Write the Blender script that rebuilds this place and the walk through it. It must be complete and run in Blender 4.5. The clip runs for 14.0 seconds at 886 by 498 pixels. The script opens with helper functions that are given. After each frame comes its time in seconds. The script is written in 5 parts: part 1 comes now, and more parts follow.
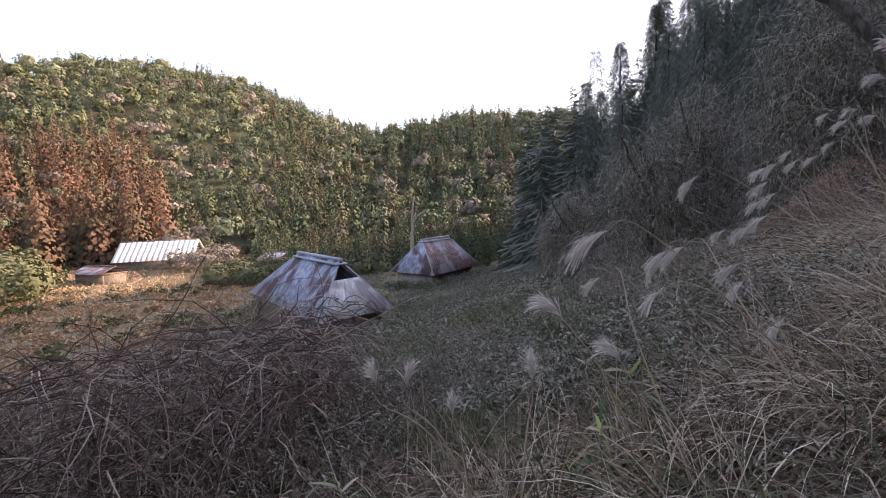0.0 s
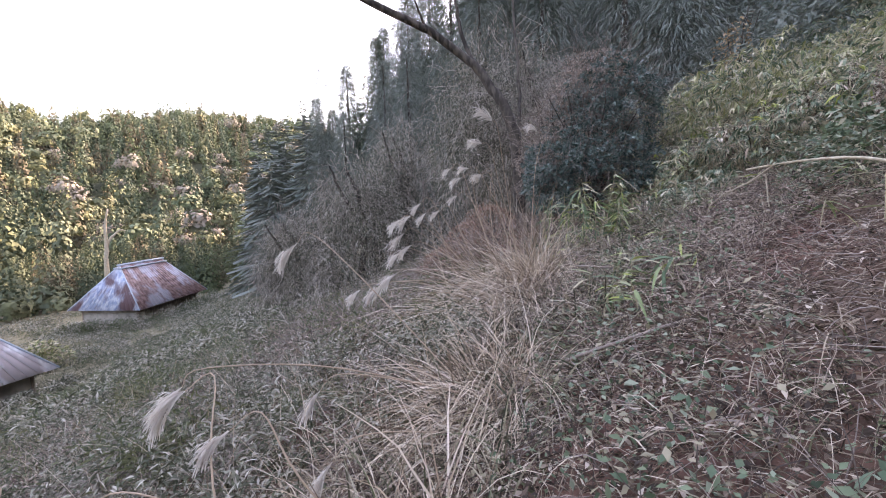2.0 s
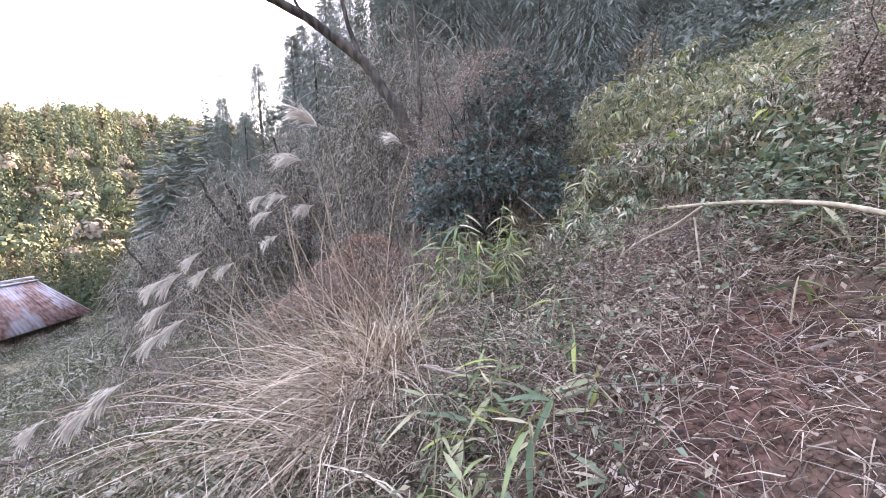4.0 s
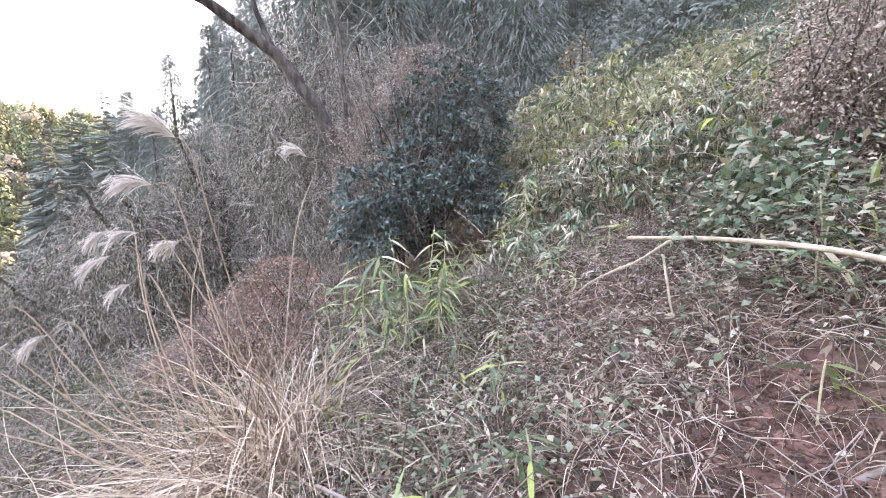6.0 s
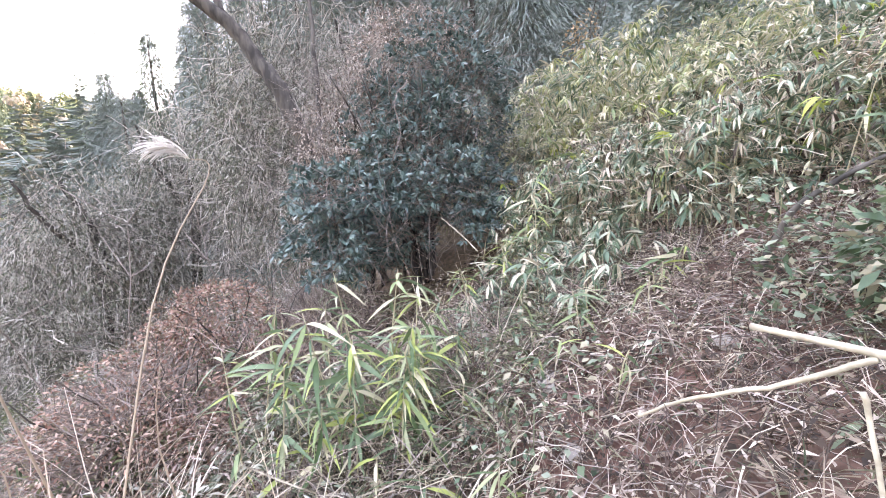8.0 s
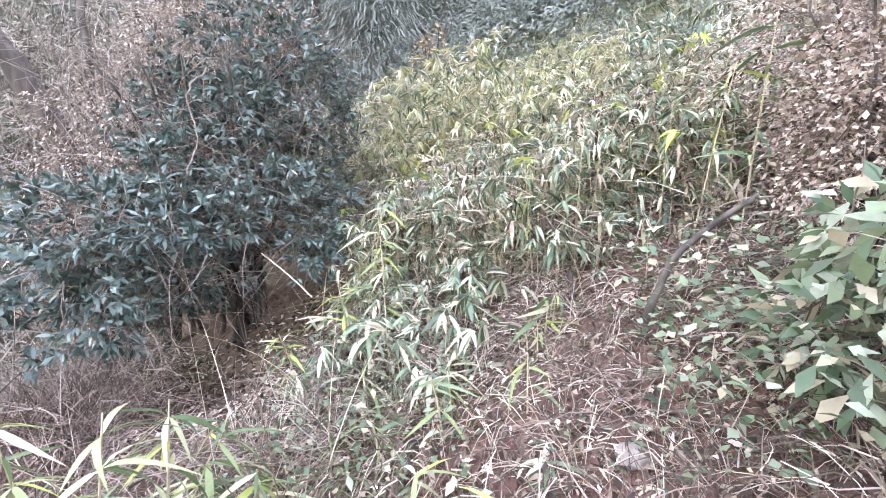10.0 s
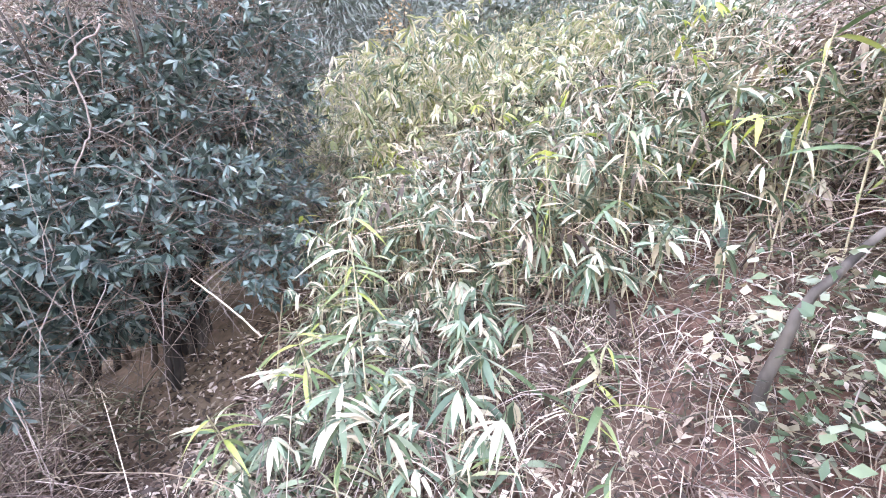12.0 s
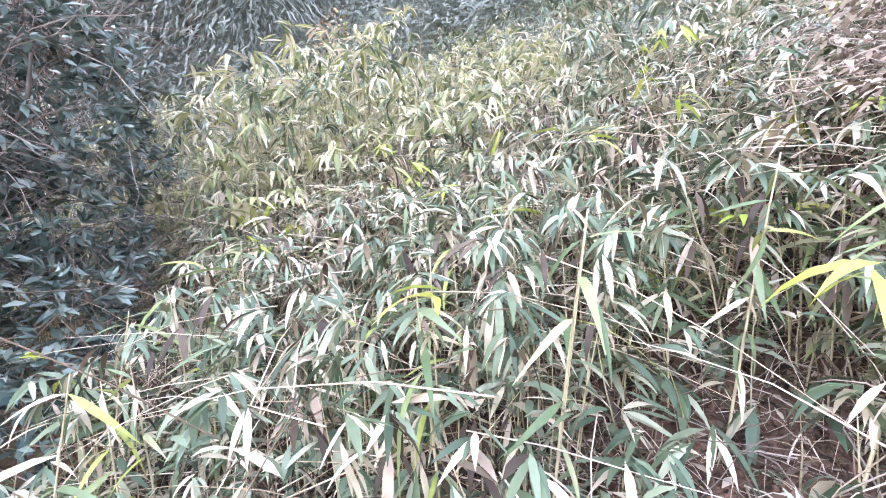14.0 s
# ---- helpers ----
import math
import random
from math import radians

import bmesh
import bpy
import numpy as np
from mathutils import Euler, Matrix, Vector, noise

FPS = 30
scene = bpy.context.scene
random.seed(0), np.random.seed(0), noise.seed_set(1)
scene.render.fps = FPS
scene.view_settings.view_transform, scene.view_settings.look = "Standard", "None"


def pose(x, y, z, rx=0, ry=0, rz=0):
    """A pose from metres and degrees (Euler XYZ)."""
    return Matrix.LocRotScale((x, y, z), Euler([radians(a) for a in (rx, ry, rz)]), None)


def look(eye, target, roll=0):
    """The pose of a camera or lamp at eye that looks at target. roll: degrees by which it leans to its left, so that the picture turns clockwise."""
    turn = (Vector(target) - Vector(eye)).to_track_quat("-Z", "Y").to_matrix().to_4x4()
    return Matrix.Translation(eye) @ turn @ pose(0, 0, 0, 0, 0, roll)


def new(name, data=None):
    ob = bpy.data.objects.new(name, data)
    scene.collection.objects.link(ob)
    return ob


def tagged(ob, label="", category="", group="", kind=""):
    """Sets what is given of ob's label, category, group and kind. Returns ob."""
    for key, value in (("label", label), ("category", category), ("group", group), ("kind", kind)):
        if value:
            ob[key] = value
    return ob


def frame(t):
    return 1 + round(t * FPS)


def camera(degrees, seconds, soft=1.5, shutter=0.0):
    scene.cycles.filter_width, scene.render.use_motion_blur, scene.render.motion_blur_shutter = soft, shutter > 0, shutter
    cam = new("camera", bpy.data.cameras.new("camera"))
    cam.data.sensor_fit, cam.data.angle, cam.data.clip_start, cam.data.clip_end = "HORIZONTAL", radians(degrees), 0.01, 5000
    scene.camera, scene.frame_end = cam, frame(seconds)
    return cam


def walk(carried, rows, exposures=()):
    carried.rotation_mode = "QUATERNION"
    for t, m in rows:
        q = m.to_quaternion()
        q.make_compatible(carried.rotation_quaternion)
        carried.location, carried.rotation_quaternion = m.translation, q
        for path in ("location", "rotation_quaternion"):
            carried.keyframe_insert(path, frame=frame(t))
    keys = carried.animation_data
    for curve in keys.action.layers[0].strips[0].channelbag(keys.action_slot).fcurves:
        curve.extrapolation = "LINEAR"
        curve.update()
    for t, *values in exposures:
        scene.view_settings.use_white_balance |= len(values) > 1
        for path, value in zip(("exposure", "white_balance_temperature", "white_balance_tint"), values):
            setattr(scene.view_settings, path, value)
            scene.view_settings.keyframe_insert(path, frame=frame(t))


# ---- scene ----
cam = camera(94.1, 14.0, soft=1.0)
PATH = [
    (0.0, (0.000, -0.000, 1.500), (0.000, 1.988, 1.281), -1.71),
    (0.5, (0.454, 0.189, 1.627), (0.759, 2.148, 1.359), -1.84),
    (1.0, (0.823, 0.428, 1.698), (1.505, 2.286, 1.414), -1.61),
    (1.5, (1.237, 0.589, 1.769), (2.202, 2.323, 1.524), -1.29),
    (2.0, (1.608, 0.685, 1.930), (2.710, 2.343, 1.736), -1.18),
    (2.5, (2.098, 0.938, 1.976), (3.254, 2.562, 1.814), -1.16),
    (3.0, (2.502, 1.097, 2.017), (3.701, 2.690, 1.859), -1.07),
    (3.5, (2.940, 1.207, 2.241), (4.200, 2.751, 2.074), -1.14),
    (4.0, (3.380, 1.421, 2.247), (4.726, 2.891, 2.082), -1.05),
    (4.2, (3.586, 1.537, 2.286), (4.969, 2.974, 2.126), -1.07),
    (6.3, (4.102, 1.916, 2.557), (5.643, 3.177, 2.375), -2.32),
    (6.5, (4.207, 2.002, 2.608), (5.735, 3.279, 2.428), -2.46),
    (7.0, (4.483, 2.079, 2.572), (5.987, 3.384, 2.375), -2.47),
    (7.5, (4.767, 2.205, 2.710), (6.269, 3.507, 2.491), -2.39),
    (8.0, (5.069, 2.491, 2.711), (6.607, 3.745, 2.464), -2.32),
    (8.5, (5.214, 2.617, 2.693), (6.813, 3.790, 2.435), -2.15),
    (9.0, (5.526, 2.709, 2.759), (7.208, 3.758, 2.495), -2.12),
    (9.2, (5.608, 2.708, 2.804), (7.340, 3.677, 2.558), -1.93),
    (11.3, (6.233, 3.077, 2.956), (8.162, 3.518, 2.661), -2.27),
    (11.5, (6.297, 3.110, 3.018), (8.215, 3.591, 2.718), -2.46),
    (12.0, (6.519, 3.177, 2.999), (8.429, 3.687, 2.693), -2.38),
    (12.5, (6.851, 3.295, 3.069), (8.772, 3.755, 2.754), -2.45),
    (13.0, (7.178, 3.196, 3.046), (9.123, 3.558, 2.753), -2.04),
    (13.5, (7.574, 2.992, 3.276), (9.528, 3.316, 3.002), -2.34),
    (14.0, (7.737, 2.985, 3.377), (9.697, 3.294, 3.129), -1.91),
]
EXPOSURES = [(0.0, 2.2, 8400, 32), (1.0, 2.95, 8900, 35), (2.0, 3.45, 8800, 34), (3.0, 3.62, 8800, 33), (4.2, 4.05, 9000, 35), (6.3, 4.4, 9200, 33),
             (9.2, 4.95, 9500, 32), (11.3, 5.2, 9300, 35), (14.0, 5.15, 9000, 35)]
walk(cam, [(t, look(eye, aim, lean)) for t, eye, aim, lean in PATH], EXPOSURES)

# ---------------------------------------------------------------- world and sun
SUN_AZ, SUN_EL = radians(76), radians(20)
world = bpy.data.worlds.new("sky")
scene.world = world
world.use_nodes = True
wn = world.node_tree.nodes
sky = wn.new("ShaderNodeTexSky")
sky.sky_type = "NISHITA"
sky.sun_disc = False
sky.sun_elevation, sky.sun_rotation = SUN_EL, SUN_AZ
sky.dust_density, sky.air_density = 1.2, 1.0
world.node_tree.links.new(sky.outputs[0], wn["Background"].inputs[0])
wn["Background"].inputs[1].default_value = 0.15
sun_data = bpy.data.lights.new("sun", "SUN")
sun_data.energy, sun_data.angle, sun_data.color = 2.1, radians(0.6), (1.0, 0.94, 0.86)
sun = new("sun", sun_data)
to_sun = Vector((math.sin(SUN_AZ) * math.cos(SUN_EL), math.cos(SUN_AZ) * math.cos(SUN_EL), math.sin(SUN_EL)))
sun.matrix_world = look(to_sun * 200, (0, 0, 0))


# ---------------------------------------------------------------- materials
def node_mat(name, rough=0.7):
    m = bpy.data.materials.new(name)
    m.use_nodes = True
    t = m.node_tree
    b = t.nodes["Principled BSDF"]
    b.inputs["Roughness"].default_value = rough
    b.inputs["Specular IOR Level"].default_value = 0.3
    return m, t, b


def ramp_node(t, colours, steps=False):
    """A ramp over the colours; with steps each piece takes one of them whole."""
    r = t.nodes.new("ShaderNodeValToRGB")
    if steps:
        r.color_ramp.interpolation = "CONSTANT"
    e = r.color_ramp.elements
    while len(e) < len(colours):
        e.new(0.5)
    for i, c in enumerate(colours):
        e[i].position = i / (len(colours) - (0 if steps else 1))
        e[i].color = (*c, 1)
    return r


def noise_node(t, scale, detail=3, coords="Object"):
    c = t.nodes.new("ShaderNodeTexCoord")
    n = t.nodes.new("ShaderNodeTexNoise")
    n.inputs["Scale"].default_value, n.inputs["Detail"].default_value = scale, detail
    t.links.new(c.outputs[coords], n.inputs["Vector"])
    return n


def mixed(t, a, b, fac, mode="MIX"):
    """a mixed with b; fac a number or a socket."""
    x = t.nodes.new("ShaderNodeMix")
    x.data_type, x.blend_type = "RGBA", mode
    if isinstance(fac, float):
        x.inputs["Factor"].default_value = fac
    else:
        t.links.new(fac, x.inputs["Factor"])
    t.links.new(a, x.inputs["A"])
    t.links.new(b, x.inputs["B"])
    return x.outputs["Result"]


def plant_mat(name, colours, rough=0.6, thin=0.25, patch=None, scale=1.2, island=True, tone=False, steps=False):
    """Leaves, blades or twigs: each piece takes its own colour, and patches of another tone run through them."""
    m, t, b = node_mat(name, rough)
    if tone:
        at = t.nodes.new("ShaderNodeAttribute")
        at.attribute_name = "tone"
        src = at.outputs["Fac"]
    elif island:
        src = t.nodes.new("ShaderNodeNewGeometry").outputs["Random Per Island"]
    else:
        src = t.nodes.new("ShaderNodeObjectInfo").outputs["Random"]
    r = ramp_node(t, colours, steps)
    t.links.new(src, r.inputs[0])
    col = r.outputs[0]
    if tone:
        isl = t.nodes.new("ShaderNodeNewGeometry").outputs["Random Per Island"]
        vary = ramp_node(t, [(0.85, 0.85, 0.85), (1.15, 1.15, 1.15)])
        t.links.new(isl, vary.inputs[0])
        col = mixed(t, col, vary.outputs[0], 1.0, "MULTIPLY")
    if patch:
        n = noise_node(t, scale)
        r2 = ramp_node(t, [(0, 0, 0), (0, 0, 0), (1, 1, 1), (1, 1, 1)])
        r2.color_ramp.elements[1].position, r2.color_ramp.elements[2].position = 0.46, 0.60
        t.links.new(n.outputs[0], r2.inputs[0])
        pr = ramp_node(t, patch)
        t.links.new(src, pr.inputs[0])
        col = mixed(t, col, pr.outputs[0], r2.outputs[0])
    fine = noise_node(t, 40, 2)
    fr = ramp_node(t, [(0.65, 0.65, 0.65), (1.2, 1.2, 1.2)])
    t.links.new(fine.outputs[0], fr.inputs[0])
    col = mixed(t, col, fr.outputs[0], 0.7, "MULTIPLY")
    t.links.new(col, b.inputs["Base Color"])
    if thin:
        tr = t.nodes.new("ShaderNodeBsdfTranslucent")
        t.links.new(col, tr.inputs["Color"])
        mx = t.nodes.new("ShaderNodeMixShader")
        mx.inputs[0].default_value = thin
        t.links.new(b.outputs[0], mx.inputs[1])
        t.links.new(tr.outputs[0], mx.inputs[2])
        t.links.new(mx.outputs[0], t.nodes["Material Output"].inputs["Surface"])
    return m


STRAW = plant_mat("dry grass", [(0.24, 0.17, 0.12), (0.62, 0.50, 0.38), (0.74, 0.62, 0.50), (0.42, 0.31, 0.22), (0.56, 0.44, 0.32), (0.16, 0.11, 0.075)], 0.6, 0.12, steps=True)
STALK = plant_mat("weathered stalk", [(0.07, 0.05, 0.038), (0.24, 0.18, 0.13), (0.54, 0.45, 0.36), (0.10, 0.072, 0.052), (0.36, 0.28, 0.21), (0.05, 0.035, 0.027)], 0.7, 0.1, steps=True)
GRASS = plant_mat("field grass", [(0.055, 0.06, 0.035), (0.30, 0.27, 0.18), (0.56, 0.49, 0.38), (0.045, 0.055, 0.03), (0.12, 0.125, 0.07), (0.38, 0.33, 0.24), (0.08, 0.075, 0.045)], 0.7, 0.15,
                  [(0.045, 0.06, 0.03), (0.20, 0.21, 0.12), (0.08, 0.10, 0.05)], 0.5, steps=True)
PLUME = plant_mat("grass plume", [(0.62, 0.54, 0.46), (0.80, 0.75, 0.68), (0.72, 0.66, 0.58)], 0.85, 0.3)
SASA = plant_mat("bamboo grass leaf", [(0.055, 0.095, 0.06), (0.20, 0.25, 0.16), (0.50, 0.43, 0.31), (0.10, 0.16, 0.105), (0.32, 0.35, 0.25), (0.09, 0.135, 0.075), (0.52, 0.46, 0.34), (0.15, 0.21, 0.135)], 0.42, 0.2, steps=True)
SASA_PART = plant_mat("bamboo grass leaf near", [(0.08, 0.135, 0.06), (0.20, 0.26, 0.115), (0.13, 0.19, 0.10), (0.32, 0.37, 0.11), (0.50, 0.45, 0.30), (0.10, 0.16, 0.09), (0.30, 0.32, 0.18)], 0.38, 0.22, island=False, steps=True)
SASA_YELLOW = plant_mat("yellowed bamboo leaf", [(0.50, 0.45, 0.27), (0.26, 0.29, 0.13), (0.62, 0.55, 0.38), (0.16, 0.20, 0.09), (0.52, 0.45, 0.34), (0.38, 0.38, 0.17)], 0.45, 0.3, steps=True)
SASA_BRIGHT = plant_mat("fresh bamboo leaf", [(0.26, 0.36, 0.06), (0.38, 0.46, 0.10), (0.48, 0.46, 0.12)], 0.45, 0.35)
CULM = plant_mat("bamboo culm", [(0.30, 0.27, 0.15), (0.48, 0.41, 0.27), (0.16, 0.15, 0.08)], 0.5, 0)
# the paler steps put the leaves' highlights into their colour
DARKLEAF = plant_mat("glossy dark leaf with glint tones", [(0.04, 0.075, 0.065), (0.12, 0.18, 0.155), (0.07, 0.115, 0.10), (0.19, 0.25, 0.22), (0.10, 0.155, 0.14)], 0.28, 0.1, steps=True)
IVY = plant_mat("ground vine leaf", [(0.05, 0.085, 0.045), (0.14, 0.19, 0.11), (0.23, 0.27, 0.19), (0.08, 0.13, 0.075), (0.32, 0.28, 0.19)], 0.42, 0.2, steps=True)
LITTER = plant_mat("leaf litter", [(0.06, 0.042, 0.03), (0.24, 0.175, 0.13), (0.045, 0.032, 0.025), (0.56, 0.46, 0.38), (0.045, 0.03, 0.023), (0.15, 0.10, 0.075), (0.34, 0.26, 0.20), (0.08, 0.052, 0.038)], 0.75, 0.1, steps=True)
REDLEAF = plant_mat("dead reddish leaf", [(0.25, 0.125, 0.09), (0.42, 0.26, 0.195), (0.14, 0.085, 0.065), (0.52, 0.37, 0.29), (0.20, 0.16, 0.10), (0.30, 0.17, 0.13)], 0.75, 0.2, steps=True)
TWIG = plant_mat("dead twig", [(0.09, 0.07, 0.055), (0.22, 0.17, 0.145), (0.40, 0.33, 0.29)], 0.8, 0)
BRAMBLE = plant_mat("bramble cane", [(0.09, 0.06, 0.05), (0.26, 0.18, 0.15), (0.48, 0.37, 0.31), (0.12, 0.08, 0.065)], 0.75, 0, steps=True)
VINE = plant_mat("grey hanging vine", [(0.11, 0.098, 0.08), (0.30, 0.265, 0.22), (0.56, 0.50, 0.43), (0.15, 0.133, 0.11), (0.42, 0.36, 0.305), (0.08, 0.072, 0.058)], 0.85, 0, steps=True)
# paler than CEDAR: haze over the hill wood is put into this colour
HILLWOOD = plant_mat("conifer spray with haze tone", [(0.085, 0.112, 0.095), (0.14, 0.17, 0.145), (0.20, 0.22, 0.19), (0.11, 0.14, 0.12)], 0.55, 0.12)
CEDAR = plant_mat("conifer spray", [(0.045, 0.068, 0.05), (0.085, 0.115, 0.08), (0.12, 0.15, 0.11), (0.065, 0.092, 0.07)], 0.55, 0.1,
                  [(0.04, 0.06, 0.045), (0.07, 0.095, 0.068)], 0.16)
FARCEDAR = plant_mat("far conifer", [(0.040, 0.058, 0.030), (0.070, 0.092, 0.042), (0.055, 0.078, 0.045), (0.095, 0.108, 0.052), (0.048, 0.068, 0.036), (0.095, 0.078, 0.045), (0.085, 0.105, 0.062)], 0.75, 0, tone=True, steps=True)
RUSTCEDAR = plant_mat("rust brown cedar", [(0.115, 0.058, 0.036), (0.15, 0.08, 0.048), (0.07, 0.066, 0.036), (0.13, 0.07, 0.042), (0.08, 0.055, 0.034)], 0.8, 0, tone=True)
PINE = plant_mat("pale pine crown", [(0.085, 0.115, 0.065), (0.12, 0.15, 0.085), (0.17, 0.19, 0.115)], 0.75, 0, tone=True)
FAROAK = plant_mat("far broadleaved crown", [(0.065, 0.08, 0.04), (0.11, 0.12, 0.055), (0.15, 0.155, 0.08), (0.09, 0.10, 0.05)], 0.75, 0, tone=True)
OAK = plant_mat("mixed scrub leaf", [(0.045, 0.07, 0.035), (0.09, 0.12, 0.06), (0.16, 0.17, 0.085), (0.07, 0.095, 0.05)], 0.7, 0.2, [(0.05, 0.065, 0.035), (0.20, 0.19, 0.09)], 0.18)
FARBARE = plant_mat("far bare crown", [(0.17, 0.15, 0.125), (0.25, 0.22, 0.18), (0.15, 0.115, 0.09)], 0.85, 0, tone=True)
TANLEAF = plant_mat("pale dry leaf", [(0.22, 0.16, 0.125), (0.46, 0.37, 0.30), (0.34, 0.26, 0.205), (0.12, 0.085, 0.065), (0.58, 0.49, 0.41)], 0.8, 0.2, steps=True)
BARE = plant_mat("withered leaf", [(0.15, 0.125, 0.105), (0.32, 0.27, 0.23), (0.10, 0.08, 0.068)], 0.8, 0.1)
AUTUMN = plant_mat("orange dry scrub", [(0.42, 0.26, 0.16), (0.52, 0.36, 0.23), (0.30, 0.20, 0.11), (0.46, 0.35, 0.22)], 0.8, 0.15)
WILLOW = plant_mat("grey green weeping spray", [(0.075, 0.085, 0.055), (0.27, 0.27, 0.205), (0.46, 0.43, 0.36), (0.12, 0.13, 0.085), (0.34, 0.31, 0.25), (0.09, 0.095, 0.065)], 0.75, 0.12, steps=True)


def solid_mat(name, c0, c1, scale=6.0, rough=0.8, bump=0.3, stretch=(1, 1, 1), c2=None, big=0.7):
    m, t, b = node_mat(name, rough)
    co = t.nodes.new("ShaderNodeTexCoord")
    mp = t.nodes.new("ShaderNodeMapping")
    mp.inputs["Scale"].default_value = stretch
    t.links.new(co.outputs["Object"], mp.inputs["Vector"])
    n = t.nodes.new("ShaderNodeTexNoise")
    n.inputs["Scale"].default_value, n.inputs["Detail"].default_value = scale, 6
    t.links.new(mp.outputs[0], n.inputs["Vector"])
    r = ramp_node(t, [c0, c0, c1, c1])
    r.color_ramp.elements[1].position, r.color_ramp.elements[2].position = 0.40, 0.62
    t.links.new(n.outputs[0], r.inputs[0])
    col = r.outputs[0]
    if c2:
        n2 = t.nodes.new("ShaderNodeTexNoise")
        n2.inputs["Scale"].default_value = big
        n2.inputs["Detail"].default_value = 4
        t.links.new(mp.outputs[0], n2.inputs["Vector"])
        r2 = ramp_node(t, [(0, 0, 0), (0, 0, 0), (1, 1, 1), (1, 1, 1)])
        r2.color_ramp.elements[1].position, r2.color_ramp.elements[2].position = 0.47, 0.60
        t.links.new(n2.outputs[0], r2.inputs[0])
        c = t.nodes.new("ShaderNodeRGB")
        c.outputs[0].default_value = (*c2, 1)
        col = mixed(t, col, c.outputs[0], r2.outputs[0])
    t.links.new(col, b.inputs["Base Color"])
    bp = t.nodes.new("ShaderNodeBump")
    bp.inputs["Strength"].default_value = bump
    bp.inputs["Distance"].default_value = 0.02
    t.links.new(n.outputs[0], bp.inputs["Height"])
    t.links.new(bp.outputs[0], b.inputs["Normal"])
    return m


SOIL = solid_mat("reddish slope soil", (0.075, 0.038, 0.028), (0.19, 0.098, 0.075), 14.0, 0.95, 1.0, c2=(0.12, 0.075, 0.055), big=0.8)


def farther_ground(m):
    """Away from the path the bare soil gives way to dry turf, and under the far woods to forest floor."""
    t = m.node_tree
    b = t.nodes["Principled BSDF"]
    col = b.inputs["Base Color"].links[0].from_socket
    co = t.nodes.new("ShaderNodeTexCoord")
    ln = t.nodes.new("ShaderNodeVectorMath")
    ln.operation = "LENGTH"
    t.links.new(co.outputs["Object"], ln.inputs[0])
    for c0, c1, near, far in (((0.12, 0.105, 0.065), (0.24, 0.20, 0.12), 9, 16), ((0.035, 0.04, 0.022), (0.075, 0.08, 0.045), 88, 104)):
        n = noise_node(t, 0.8, 5)
        r = ramp_node(t, [c0, c1])
        t.links.new(n.outputs[0], r.inputs[0])
        mr = t.nodes.new("ShaderNodeMapRange")
        mr.inputs[1].default_value, mr.inputs[2].default_value = near, far
        t.links.new(ln.outputs["Value"], mr.inputs[0])
        col = mixed(t, col, r.outputs[0], mr.outputs[0])
    t.links.new(col, b.inputs["Base Color"])


farther_ground(SOIL)
BARK = solid_mat("dark bark", (0.03, 0.025, 0.021), (0.10, 0.084, 0.07), 9.0, 0.9, 0.7, (1, 1, 0.25))
POLE = solid_mat("dry bamboo pole", (0.30, 0.25, 0.18), (0.48, 0.41, 0.31), 20.0, 0.55, 0.2, (1, 1, 1))
TIN_BLUE = solid_mat("weathered blue tin", (0.22, 0.28, 0.40), (0.46, 0.50, 0.57), 1.6, 0.5, 0.15, (2.2, 2.2, 0.5), (0.12, 0.07, 0.075), 0.35)
TIN_RUST = solid_mat("rusted roof tin", (0.12, 0.065, 0.06), (0.28, 0.18, 0.17), 1.6, 0.6, 0.2, (2.2, 2.2, 0.5), (0.33, 0.33, 0.38), 0.35)
TIN_PALE = solid_mat("bleached roof tin", (0.52, 0.52, 0.55), (0.78, 0.77, 0.78), 1.6, 0.5, 0.15, (2.2, 2.2, 0.6), (0.34, 0.30, 0.30), 0.35)
TIN_CAP = solid_mat("pale blue ridge tin", (0.30, 0.38, 0.44), (0.42, 0.47, 0.52), 5.0, 0.5, 0.15)
WOODWALL = solid_mat("old board wall", (0.12, 0.09, 0.07), (0.26, 0.21, 0.16), 4.0, 0.85, 0.3, (4, 4, 0.4))
PLASTER = solid_mat("grey plaster wall", (0.22, 0.20, 0.17), (0.33, 0.30, 0.26), 2.0, 0.9, 0.1)
WHITE_ROOF = solid_mat("white painted roof", (0.72, 0.72, 0.72), (0.82, 0.82, 0.81), 1.0, 0.5, 0.05)
DARK = solid_mat("dark opening", (0.02, 0.02, 0.02), (0.035, 0.03, 0.03), 3.0, 0.9, 0.1)
ROCK = solid_mat("pale stone", (0.24, 0.21, 0.18), (0.38, 0.34, 0.30), 7.0, 0.9, 0.5)


